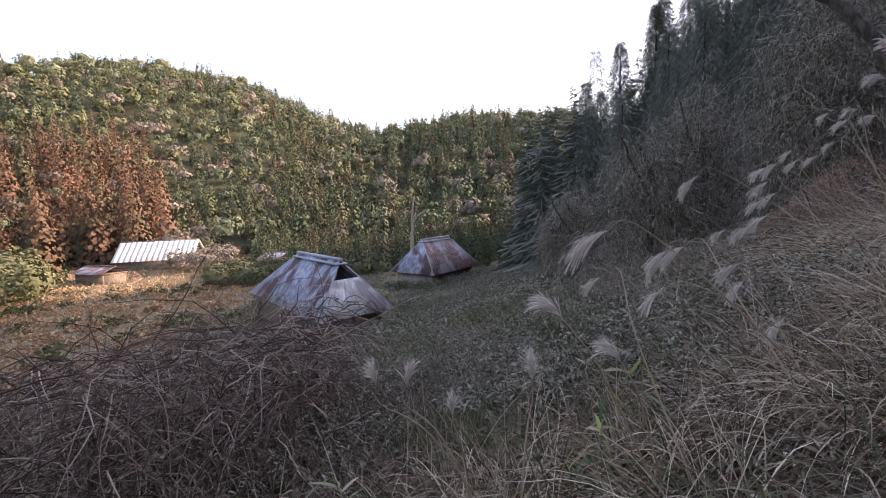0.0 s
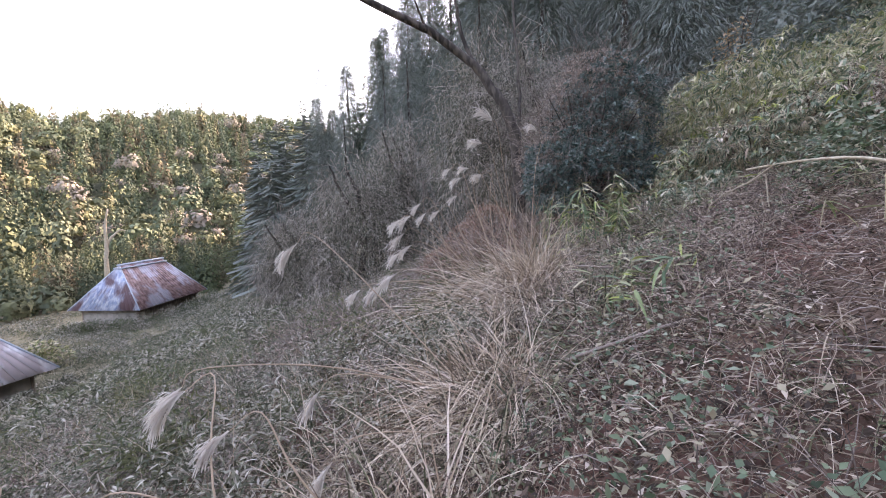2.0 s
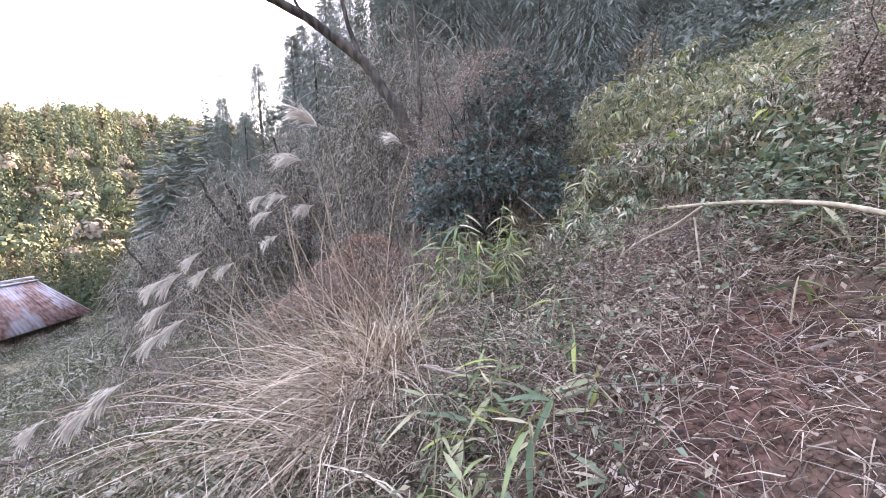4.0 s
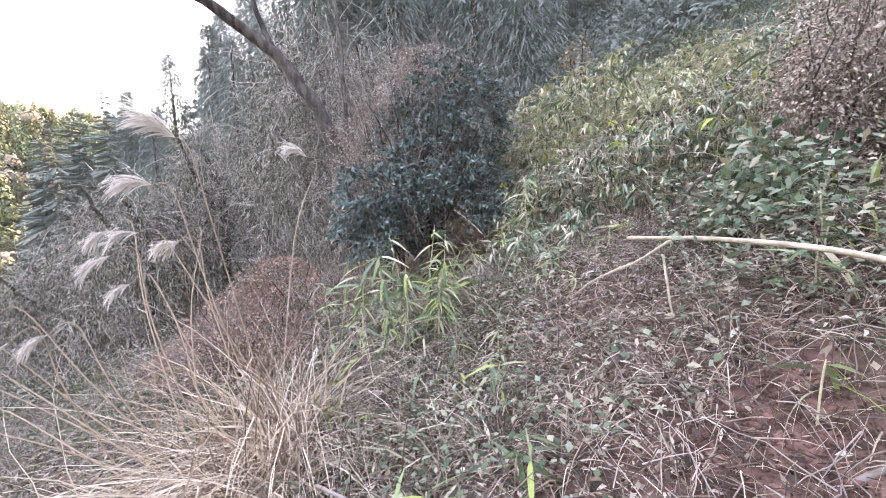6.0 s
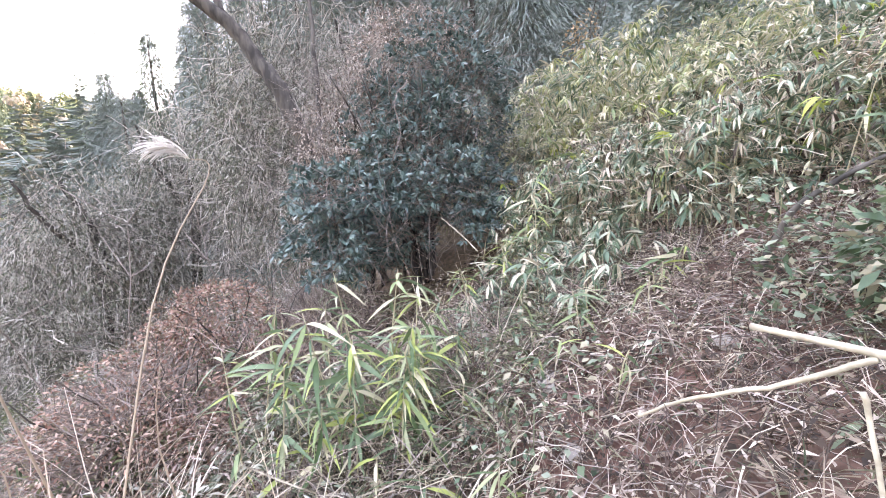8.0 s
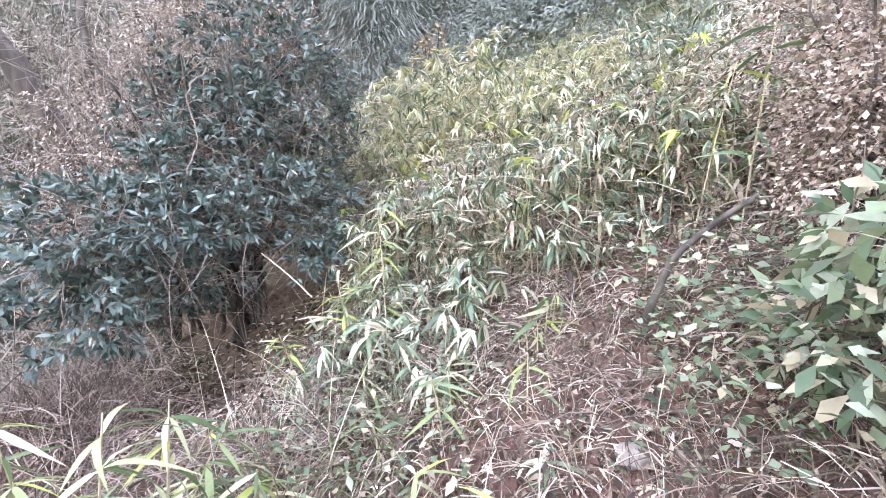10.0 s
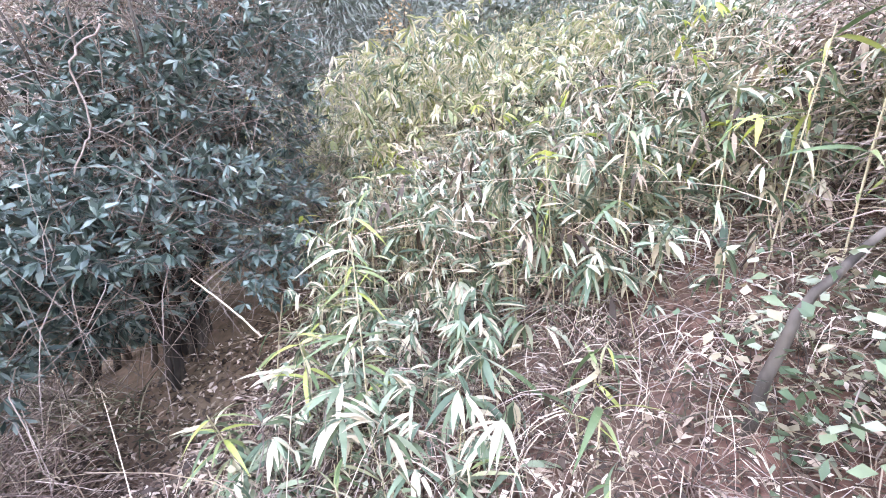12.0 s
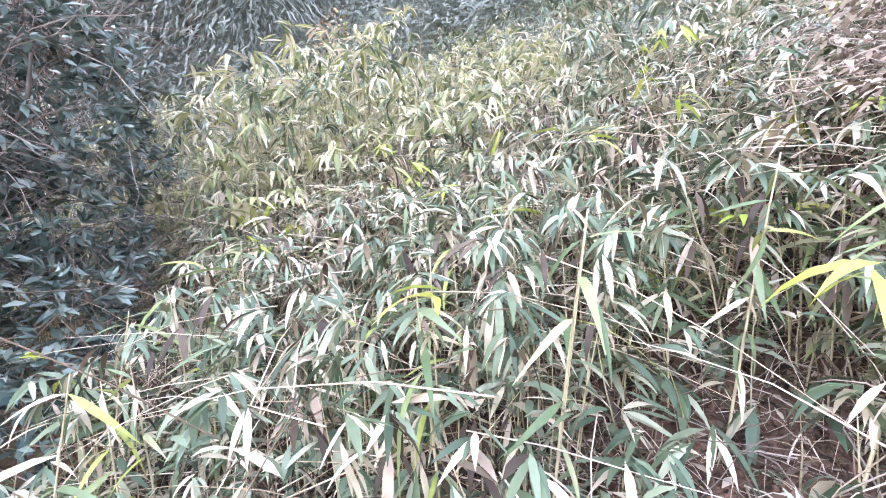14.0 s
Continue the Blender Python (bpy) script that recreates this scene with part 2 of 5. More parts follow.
# ---------------------------------------------------------------- mesh helpers
def mesh_of(name, verts, faces, mat, smooth=False, tone=None):
    me = bpy.data.meshes.new(name)
    verts = np.ascontiguousarray(verts, dtype=np.float32).reshape(-1, 3)
    faces = np.ascontiguousarray(faces, dtype=np.int32)
    nf, k = faces.shape
    me.vertices.add(len(verts))
    me.vertices.foreach_set("co", verts.ravel())
    me.loops.add(nf * k)
    me.loops.foreach_set("vertex_index", faces.ravel())
    me.polygons.add(nf)
    me.polygons.foreach_set("loop_start", np.arange(0, nf * k, k, dtype=np.int32))
    if smooth:
        me.polygons.foreach_set("use_smooth", np.ones(nf, dtype=bool))
    me.materials.append(mat)
    me.update(calc_edges=True)
    me.validate()
    if tone is not None:
        at = me.attributes.new("tone", "FLOAT", "POINT")
        at.data.foreach_set("value", np.ascontiguousarray(tone, dtype=np.float32))
    return me


def joined(pieces):
    vs, fs, n = [], [], 0
    for v, f in pieces:
        v = v.reshape(-1, 3)
        vs.append(v)
        fs.append(f + n)
        n += len(v)
    return np.concatenate(vs), np.concatenate(fs)


def unit(a):
    return a / np.maximum(np.linalg.norm(a, axis=-1, keepdims=True), 1e-9)


RNG = np.random.default_rng(7)


def strip_profile(kind, s):
    if kind == "leaf":
        return np.clip(np.sin(np.pi * np.clip(s, 0, 1) ** 0.75), 0.05, 1)
    if kind == "spray":
        return 0.35 + 0.65 * np.sin(np.pi * min(1, 0.15 + s * 0.8))
    return max(0.12, 1 - 0.85 * s)


def blades(p, d, length, width, droop, n=4, kind="grass", flat=0.0, wiggle=0.0):
    """Strips that start at p along d and bend down: grass blades, leaves, sprays. flat: 1 lays them face up."""
    m = len(p)
    d = unit(d)
    length, width, droop = (np.broadcast_to(np.asarray(a, float), (m,)) for a in (length, width, droop))
    side = np.cross(d, np.array([0, 0, 1.0]))
    bad = np.linalg.norm(side, axis=1) < 1e-3
    side[bad] = (1, 0, 0)
    side = unit(side)
    up = np.cross(side, d)
    a = RNG.uniform(-1, 1, m) * (np.pi * (1 - flat) / 2 + 0.25)
    side = side * np.cos(a)[:, None] + up * np.sin(a)[:, None]
    pos, rows = p.copy(), []
    for k in range(n + 1):
        w = (width * strip_profile(kind, k / n) / 2)[:, None]
        rows += [pos - side * w, pos + side * w]
        d = d.copy()
        d[:, 2] -= droop / n
        if wiggle:
            d += RNG.normal(0, wiggle, d.shape)
        d = unit(d)
        pos = pos + d * (length / n)[:, None]
    v = np.stack(rows, 1)
    base = (np.arange(m) * (2 * n + 2))[:, None, None]
    q = np.arange(n)[None, :, None] * 2 + np.array([0, 1, 3, 2])[None, None, :]
    return v.reshape(-1, 3), (base + q).reshape(-1, 4)


def twigs(p, d, length, radius, droop, n=4, wiggle=0.15, sides=3):
    """Thin tapering stems with three sides that wander a little."""
    m = len(p)
    d = unit(d)
    length, radius, droop = (np.broadcast_to(np.asarray(a, float), (m,)) for a in (length, radius, droop))
    pos, rows = p.copy(), []
    for k in range(n + 1):
        s1 = unit(np.cross(d, np.array([0.31, 0.17, 0.94])) + 1e-6)
        s2 = np.cross(d, s1)
        r = (radius * (1 - 0.75 * k / n))[:, None]
        for j in range(sides):
            a = 2 * np.pi * j / sides
            rows.append(pos + (s1 * np.cos(a) + s2 * np.sin(a)) * r)
        d = d.copy()
        d[:, 2] -= droop / n
        d = unit(d + RNG.normal(0, wiggle, d.shape))
        pos = pos + d * (length / n)[:, None]
    v = np.stack(rows, 1)
    base = (np.arange(m) * (sides * (n + 1)))[:, None, None, None]
    k = np.arange(n)[None, :, None, None] * sides
    j = np.arange(sides)[None, None, :, None]
    off = np.stack([j, (j + 1) % sides, (j + 1) % sides + sides, j + sides], -1)[..., 0, :]
    return v.reshape(-1, 3), (base + k + off).reshape(-1, 4)


def tube(points, radii, sides=8):
    """One bent stem through the points, closed at its ends."""
    pts = np.array(points, float)
    rad = np.broadcast_to(np.asarray(radii, float), (len(pts),))
    tan = unit(np.gradient(pts, axis=0))
    s1 = unit(np.cross(tan, np.array([0.3, 0.2, 0.93])) + 1e-6)
    s2 = np.cross(tan, s1)
    a = 2 * np.pi * np.arange(sides) / sides
    ring = pts[:, None] + rad[:, None, None] * (s1[:, None] * np.cos(a)[None, :, None] + s2[:, None] * np.sin(a)[None, :, None])
    v = ring.reshape(-1, 3)
    f = []
    for k in range(len(pts) - 1):
        for j in range(sides):
            f.append((k * sides + j, k * sides + (j + 1) % sides, (k + 1) * sides + (j + 1) % sides, (k + 1) * sides + j))
    v = np.concatenate([v, pts[:1], pts[-1:]])
    n = len(v)
    last = (len(pts) - 1) * sides
    for j in range(0, sides, 2):
        f.append((n - 2, (j + 2) % sides, j + 1, j))
        f.append((n - 1, last + j, last + j + 1, last + (j + 2) % sides))
    return v, np.array(f)


def bent(points, steps=6, wobble=0.0):
    """Points along a smooth line through the few given."""
    pts = np.array(points, float)
    out = []
    for i in range(len(pts) - 1):
        p0, p1, p2, p3 = pts[max(i - 1, 0)], pts[i], pts[i + 1], pts[min(i + 2, len(pts) - 1)]
        for k in range(steps):
            s = k / steps
            out.append(0.5 * (2 * p1 + (p2 - p0) * s + (2 * p0 - 5 * p1 + 4 * p2 - p3) * s * s + (3 * p1 - p0 - 3 * p2 + p3) * s ** 3))
    out.append(pts[-1])
    out = np.array(out)
    if wobble:
        out[1:-1] += RNG.normal(0, wobble, out[1:-1].shape)
    return out


def part(name, vf, mat, parent=None, label="", smooth=False):
    """One mesh object, under a thing or a part."""
    ob = new(name, vf if isinstance(vf, bpy.types.Mesh) else mesh_of(name, vf[0], vf[1], mat, smooth))
    ob.parent = parent
    return tagged(ob, label)


def thing(name, place, label, category, group="", kind="", turn=0.0, size=1.0):
    """An Empty at a thing's base."""
    ob = new(name)
    ob.empty_display_size = 0.1
    ob.matrix_basis = pose(*place, 0, 0, turn) @ Matrix.Scale(size, 4)
    return tagged(ob, label, category, group, kind)


def box(x0, x1, y0, y1, z0, z1):
    v = np.array([(x, y, z) for z in (z0, z1) for y in (y0, y1) for x in (x0, x1)], float)
    f = np.array([(0, 2, 3, 1), (4, 5, 7, 6), (0, 1, 5, 4), (2, 6, 7, 3), (0, 4, 6, 2), (1, 3, 7, 5)])
    return v, f


# ---------------------------------------------------------------- the lie of the land
def smooth01(t):
    t = np.clip(t, 0, 1)
    return t * t * (3 - 2 * t)


RIDGE_AZ = [-60, -45, -40, -34, -29, -25, -21, -17, -13, -9.5, -6, -1, 3, 8, 14, 25]
RIDGE_EL = [14.0, 15.2, 16.4, 17.0, 16.7, 16.2, 15.2, 13.2, 12.0, 10.8, 11.3, 12.1, 12.7, 12.6, 12.4, 12.0]


def crest(az):
    """Height of the far woods' ridge above the valley, by compass direction in degrees."""
    return 245 * np.tan(np.radians(np.interp(az, RIDGE_AZ, RIDGE_EL))) - 2.5 + 0.8 * np.sin(az * 1.7)


def land(x, y):
    x, y = np.asarray(x, float), np.asarray(y, float)
    zx = np.where(x > 0, 0.30 * x + 0.014 * np.clip(x - 8, 0, 30) ** 2, 5 * np.tanh(0.22 * x / 5))
    zy = np.where(y > 0, -20 * (1 - np.exp(-np.clip(y, 0, None) * 0.28 / 20)), -0.42 * y)
    zx = zx * np.where(x > 0, 1 - 0.85 * smooth01((y - 62) / 45), 1)
    # the last pit, below the evergreen shrub, is added to deepen the hollow's shade
    z = 0.5 + zx + zy - 0.4 * np.exp(-(x * x + y * y) / 9) - 0.55 * np.exp(-((x - 8.75) ** 2 + (y - 5.75) ** 2) / 0.5)
    z = np.where(z > 20, 20 + 14 * np.tanh((z - 20) / 14), z)
    z = -9 + np.log1p(np.exp(np.clip((z + 9) * 1.2, -30, 30))) / 1.2 + np.maximum((z + 9) - 25, 0)
    r = np.hypot(x, y)
    az = np.degrees(np.arctan2(x, y))
    z = z + crest(az) * smooth01((r - 95) / 150) * smooth01((40 - az) / 25) * smooth01((az + 130) / 30)
    return z + 0.05 * np.sin(2.3 * x + 1.1 * y) * np.sin(1.7 * y - 0.6 * x) + 0.025 * np.sin(6.1 * x + 2.0) * np.sin(5.3 * y)


def on_land(x, y, up=0.0):
    return np.stack([x, y, land(x, y) + up], -1)


def ground_sheet():
    rings = np.concatenate([[0.02], 0.12 * 1.055 ** np.arange(0, 176)])
    k = 300
    a = 2 * np.pi * np.arange(k) / k
    x = 4 + rings[:, None] * np.cos(a)
    y = 2.5 + rings[:, None] * np.sin(a)
    v = np.stack([x, y, land(x, y)], -1)
    i = np.arange(len(rings) - 1)[:, None]
    j = np.arange(k)[None]
    f = np.stack([i * k + j, (i + 1) * k + j, (i + 1) * k + (j + 1) % k, i * k + (j + 1) % k], -1).reshape(-1, 4)[:, ::-1]
    return part("ground", (v, f), SOIL, smooth=True)


tagged(ground_sheet(), "steep reddish soil hillside above a wooded valley", "ground", kind="structure")


# ---------------------------------------------------------------- woods
def conifer_sprays(base, height, spread, n=70, seg=2, low=0.12, droop=0.5, wide=0.16, tuft=False):
    """Drooping sprays of many conifers at once; base, height and spread hold one row a tree."""
    m = len(base)
    s = RNG.uniform(low, 1, (m, n)) ** 0.85
    a = RNG.uniform(0, 2 * np.pi, (m, n))
    reach = spread[:, None] * ((1 - s) ** 0.8 * 0.95 + 0.05) * RNG.uniform(0.7, 1.25, (m, n))
    out = RNG.uniform(0.15, 0.85, (m, n)) ** 0.7 if tuft else 0.15
    p = np.stack([base[:, None, 0] + out * reach * np.cos(a), base[:, None, 1] + out * reach * np.sin(a), base[:, None, 2] + s * height[:, None] - 0.25 * out * reach], -1)
    if tuft:
        a = a + RNG.normal(0, 0.6, a.shape)
        reach = spread[:, None] * RNG.uniform(0.06, 0.16, (m, n))
    d = np.stack([np.cos(a), np.sin(a), RNG.uniform(*((-1.3, 0.2) if tuft else (-0.35, 0.45)), (m, n)) + 0.7 * s ** 4], -1)
    w = (height[:, None] * wide * (1.1 - 0.7 * s) * RNG.uniform(0.6, 1.3, (m, n)))
    return blades(p.reshape(-1, 3), d.reshape(-1, 3), reach.ravel(), w.ravel(), droop, seg, "spray", flat=0.5)


def crown_clumps(centre, radius, n=60, size=0.3, flat=0.75):
    """Round leafy crowns of many trees at once, as uneven clumps of leaf sprays."""
    m = len(centre)
    d = unit(RNG.normal(0, 1, (m, n, 3)))
    d[..., 2] = np.abs(d[..., 2]) * 1.1 - 0.25
    lobes = 0.8 + 0.25 * np.sin(3 * d[..., 0] * 2 + centre[:, None, 0]) * np.cos(4 * d[..., 1] + centre[:, None, 1])
    p = centre[:, None] + d * np.array([1, 1, flat]) * (radius[:, None] * lobes * RNG.uniform(0.55, 1.05, (m, n)))[..., None]
    way = d + RNG.normal(0, 0.6, d.shape)
    ln = radius[:, None] * size * RNG.uniform(0.6, 1.5, (m, n))
    return blades(p.reshape(-1, 3), way.reshape(-1, 3), ln.ravel(), ln.ravel() * 0.8, 0.5, 2, "spray")


def wood_points(n, az0, az1, r0, r1):
    az = np.radians(RNG.uniform(az0, az1, n))
    r = np.sqrt(RNG.uniform(r0 ** 2, r1 ** 2, n))
    return r * np.sin(az), r * np.cos(az)


def stuff(name, pieces, mat, label, category):
    return tagged(part(name, joined(pieces), mat), label, category, kind="stuff")


def facets(p, nor, size, long=1.0):
    """Ragged four-cornered leaf masses at p that face along nor; long: their stretch downhill."""
    nor = unit(nor)
    t1 = unit(np.cross(nor, np.array([0.05, 0.03, 1.0]) + RNG.normal(0, 0.35, nor.shape)))
    t2 = np.cross(nor, t1) * long
    size = size[..., None]
    quad = [p + (t1 * su * RNG.uniform(0.35, 1.2, size.shape) + t2 * sv * RNG.uniform(0.35, 1.2, size.shape)) * size for su, sv in ((-1, -1), (1, -1), (1, 1), (-1, 1))]
    v = np.stack(quad, -2).reshape(-1, 3)
    return v, np.arange(len(v)).reshape(-1, 4)


def conifer_crowns(base, height, spread, n=170, low=0.05, size=0.03):
    """Conifers far off: ragged masses of foliage over a narrow, slightly bulging cone."""
    m = len(base)
    s = 1 - RNG.uniform(0, 1, (m, n)) ** 0.62 * (1 - low)
    a = RNG.uniform(0, 2 * np.pi, (m, n))
    out = spread[:, None] * ((1 - s) ** 0.72 + 0.03) * RNG.uniform(0.62, 1.12, (m, n))
    p = np.stack([base[:, None, 0] + out * np.cos(a), base[:, None, 1] + out * np.sin(a), base[:, None, 2] + s * height[:, None]], -1)
    nor = np.stack([np.cos(a), np.sin(a), 0.45 + 0 * a], -1) + RNG.normal(0, 0.16, (m, n, 3))
    v, f = facets(p, nor, height[:, None] * size * (1.15 - 0.75 * s) * RNG.uniform(0.6, 1.2, (m, n)), 1.2)
    return v, f, np.repeat(RNG.uniform(0, 1, m), n * 4)


def leaf_crowns(centre, radius, n=70, size=0.3, flat=0.8):
    """Round crowns far off: many ragged facets of leaf that lie over an uneven, lobed outline."""
    m = len(centre)
    d = unit(RNG.normal(0, 1, (m, n, 3)))
    d[..., 2] = np.abs(d[..., 2]) * 1.15 - 0.3
    d = unit(d)
    turn = RNG.uniform(0, 6.3, (m, 1))
    lobes = 0.82 + 0.28 * np.sin(3.1 * d[..., 0] * 2 + turn) * np.cos(4 * d[..., 1] + 2 * turn) + 0.12 * np.sin(7 * d[..., 2] + turn)
    p = centre[:, None] + d * np.array([1, 1, flat]) * (radius[:, None] * lobes * RNG.uniform(0.8, 1.08, (m, n)))[..., None]
    v, f = facets(p, d + RNG.normal(0, 0.2, d.shape), radius[:, None] * size * RNG.uniform(0.5, 1.2, (m, n)))
    return v, f, np.repeat(RNG.uniform(0, 1, m), n * 4)


def wood(name, vft, mat, label, category="forest"):
    ob = new(name, mesh_of(name, vft[0], vft[1], mat, tone=vft[2]))
    return tagged(ob, label, category, kind="stuff")


def spaced_points(gap, az0, az1, r0, r1):
    """Points about one gap apart in a sector, so that crowns stand side by side."""
    k = np.arange(-r1, r1, gap)
    x, y = (g.ravel() + RNG.uniform(-0.42, 0.42, g.size) * gap for g in np.meshgrid(k, k))
    az, r = np.degrees(np.arctan2(x, y)), np.hypot(x, y)
    keep = (az > az0) & (az < az1) & (r > r0) & (r < r1)
    return x[keep], y[keep]


def far_woods():
    x, y = spaced_points(4.2, -66, 20, 98, 268)
    b = on_land(x, y, -0.5)
    az, r = np.degrees(np.arctan2(x, y)), np.hypot(x, y)
    kind = RNG.uniform(0, 1, len(x)) + 0.25 * np.sin(x * 0.06 + 1) * np.cos(y * 0.05)
    rusty = (az < -33.5) & (az > -47) & (r < 160) & (kind < 0.85)
    leafy = np.where(az < -22, 0.42, 0.74)
    h = RNG.uniform(7, 13, len(x)) * np.where(az < -20, 0.9, 1.0)
    sel = (kind < leafy) & ~rusty
    wood("far_conifer_wood", conifer_crowns(b[sel], h[sel] * 1.15, h[sel] * 0.2), FARCEDAR, "dark green conifers covering the far hillside")
    wood("rust_brown_cedar_wood", conifer_crowns(b[rusty], h[rusty] * 1.7, h[rusty] * 0.27, 420, 0.02, 0.02), RUSTCEDAR, "rust brown winter cedars at the foot of the far hill")
    rest = (kind >= leafy) & ~rusty
    k2 = RNG.uniform(0, 1, len(x)) + np.where(r > 200, -0.15, 0.1)
    up = np.stack([0 * x, 0 * x, h * 0.55], -1)
    for name, lo, hi, mat, label in (("far_pine_wood", -1, 0.4, PINE, "pale green pines on the far ridge"),
                                     ("far_mixed_wood", 0.4, 0.78, FAROAK, "yellow green broadleaved trees on the far hillside"),
                                     ("far_bare_wood", 0.78, 2, FARBARE, "grey brown leafless trees on the far hillside")):
        q = rest & (k2 >= lo) & (k2 < hi)
        wood(name, leaf_crowns((b + up)[q], h[q] * RNG.uniform(0.22, 0.36, q.sum()), 190, 0.11), mat, label)
    # the dark belt of young conifers behind the houses
    x, y = spaced_points(3.0, -24, 14, 65, 104)
    b = on_land(x, y, -0.4)
    h = RNG.uniform(4.5, 9, len(x))
    wood("valley_conifer_wood", conifer_crowns(b, h, h * 0.24, 300, 0.02, 0.024), FARCEDAR, "dense young conifers standing behind the farmhouses")
    x, y = wood_points(90, -30, -8, 62, 78)
    b = on_land(x, y, 0.9)
    wood("valley_scrub", leaf_crowns(b, RNG.uniform(0.9, 2.2, len(x)), 220, 0.11), FAROAK, "yellow green scrub at the foot of the woods", "shrubs")
    # olive trees on the sunlit side of the valley
    x, y = spaced_points(4.5, -66, -44.5, 62, 100)
    b = on_land(x, y, 2.2)
    wood("olive_green_trees", leaf_crowns(b, RNG.uniform(2.2, 3.6, len(x)), 420, 0.085, 1.2), FAROAK, "olive green broadleaved trees beside the sunlit valley")
    # sunlit valley floor
    x, y = wood_points(1500, -72, -17, 32, 108)
    keep = np.hypot(x + 54, y - 76.5) > 7
    keep &= ~((np.abs(np.degrees(np.arctan2(x, y)) + 35.5) < 6) & (np.hypot(x, y) > 70) & (np.hypot(x, y) < 93))
    x, y = x[keep], y[keep]
    b = on_land(x, y, 0.1)
    q = RNG.uniform(0, 1, len(x)) < 0.8
    stuff("orange_valley_scrub", [crown_clumps(b[q], RNG.uniform(0.4, 1.2, q.sum()), 90, 0.22, 0.6)], AUTUMN, "orange brown winter scrub on the sunlit valley floor", "shrubs")
    q = ~q
    stuff("green_valley_scrub", [crown_clumps(b[q], RNG.uniform(0.6, 1.5, q.sum()), 90, 0.22, 0.7)], OAK, "olive green shrubs on the sunlit valley floor", "shrubs")
    x, y = wood_points(26000, -72, -17, 30, 108)
    p = on_land(x, y)
    stuff("orange_valley_grass", [blades(p, RNG.normal(0, 0.5, p.shape) + np.array([0, 0, 1.0]), RNG.uniform(0.4, 1.0, len(x)), 0.16, 1.2, 2, "grass")], AUTUMN, "salmon brown dry grass over the valley floor", "grass")
    # dark bushes and leafless trees about the barn
    x, y = wood_points(26, -35, -27, 80, 96)
    wood("bare_valley_trees", leaf_crowns(on_land(x, y, 1.8), RNG.uniform(1.2, 2.4, len(x)), 300, 0.07, 1.1), FARBARE, "leafless brown trees behind the barn")


def tree_thing(x, y, height, spread, mat, label, sprays=2200, bare=0.1):
    t = thing("conifer_tree", (x, y, float(land(x, y)) - 0.1), label, "tree", "conifers on the shaded slope")
    part("trunk", tube(bent([(0, 0, 0), (0.1, 0.05, height * 0.5), (0, 0, height * 0.97)]), np.linspace(height * 0.017, 0.03, 13), 7), BARK, t)
    z = np.zeros((1, 3))
    part("crown", conifer_sprays(z, np.array([height]), np.array([spread]), int(sprays * 3.2), 2, bare, 0.7, 0.0055, True), mat, t)
    return t


def slope_woods():
    spots = [(14.0, 40.5, 17.5), (16.5, 38.8, 19.0), (19.0, 37.5, 20.0), (20.5, 34.0, 22.0), (23.0, 31.0, 22.0), (24.0, 36.0, 24.0), (26.5, 28.0, 22.0),
             (11.5, 44.5, 15.5), (9.5, 48.0, 14.0), (28.0, 33.0, 25.0), (29.0, 24.0, 22.0), (31.0, 29.0, 24.0), (17.5, 46.0, 17.0), (13.0, 52.0, 16.0), (22.0, 42.0, 22.0)]
    for x, y, h in spots:
        tree_thing(x, y, h * 0.92, h * 0.2, CEDAR, "tall dark conifer on the shaded slope above the houses")
    # deep wood that goes on up the hill
    x = RNG.uniform(8, 70, 900)
    y = RNG.uniform(-45, 95, 900)
    keep = (x * 0.7 + y * 0.55 > 18.5) & (np.hypot(x - 20, y - 36) > 5) & (x > 8 + np.clip((y - 45) * 0.25, 0, 30)) & ~((y < 8.5) & (x < 18.5)) & ~((x < 13) & (y < 30))
    x, y = x[keep], y[keep]
    b = on_land(x, y, -0.3)
    h = RNG.uniform(11, 17, len(x))
    near = np.hypot(x - 8, y - 4) < 32
    stuff("hill_edge_wood", [conifer_sprays(b[near], h[near], h[near] * 0.22, 5200, 1, 0.03, wide=0.0048, tuft=True)], HILLWOOD, "dark conifers at the edge of the hill wood", "forest")
    b, h = b[~near], h[~near]
    stuff("hill_conifer_wood", [conifer_sprays(b, h, h * 0.22, 300, 1, 0.05, wide=0.035)], HILLWOOD, "dark conifer wood up the shaded hill", "forest")
    # wood added out of view, on the rise behind the path
    x = RNG.uniform(-60, 40, 260)
    y = RNG.uniform(-70, -22, 260)
    b = on_land(x, y, -0.3)
    h = RNG.uniform(10, 15, len(x))
    stuff("back_hill_wood", [conifer_sprays(b, h, h * 0.22, 50, 1, 0.08)], CEDAR, "dark conifer wood added out of view behind the path", "forest")


far_woods()
slope_woods()


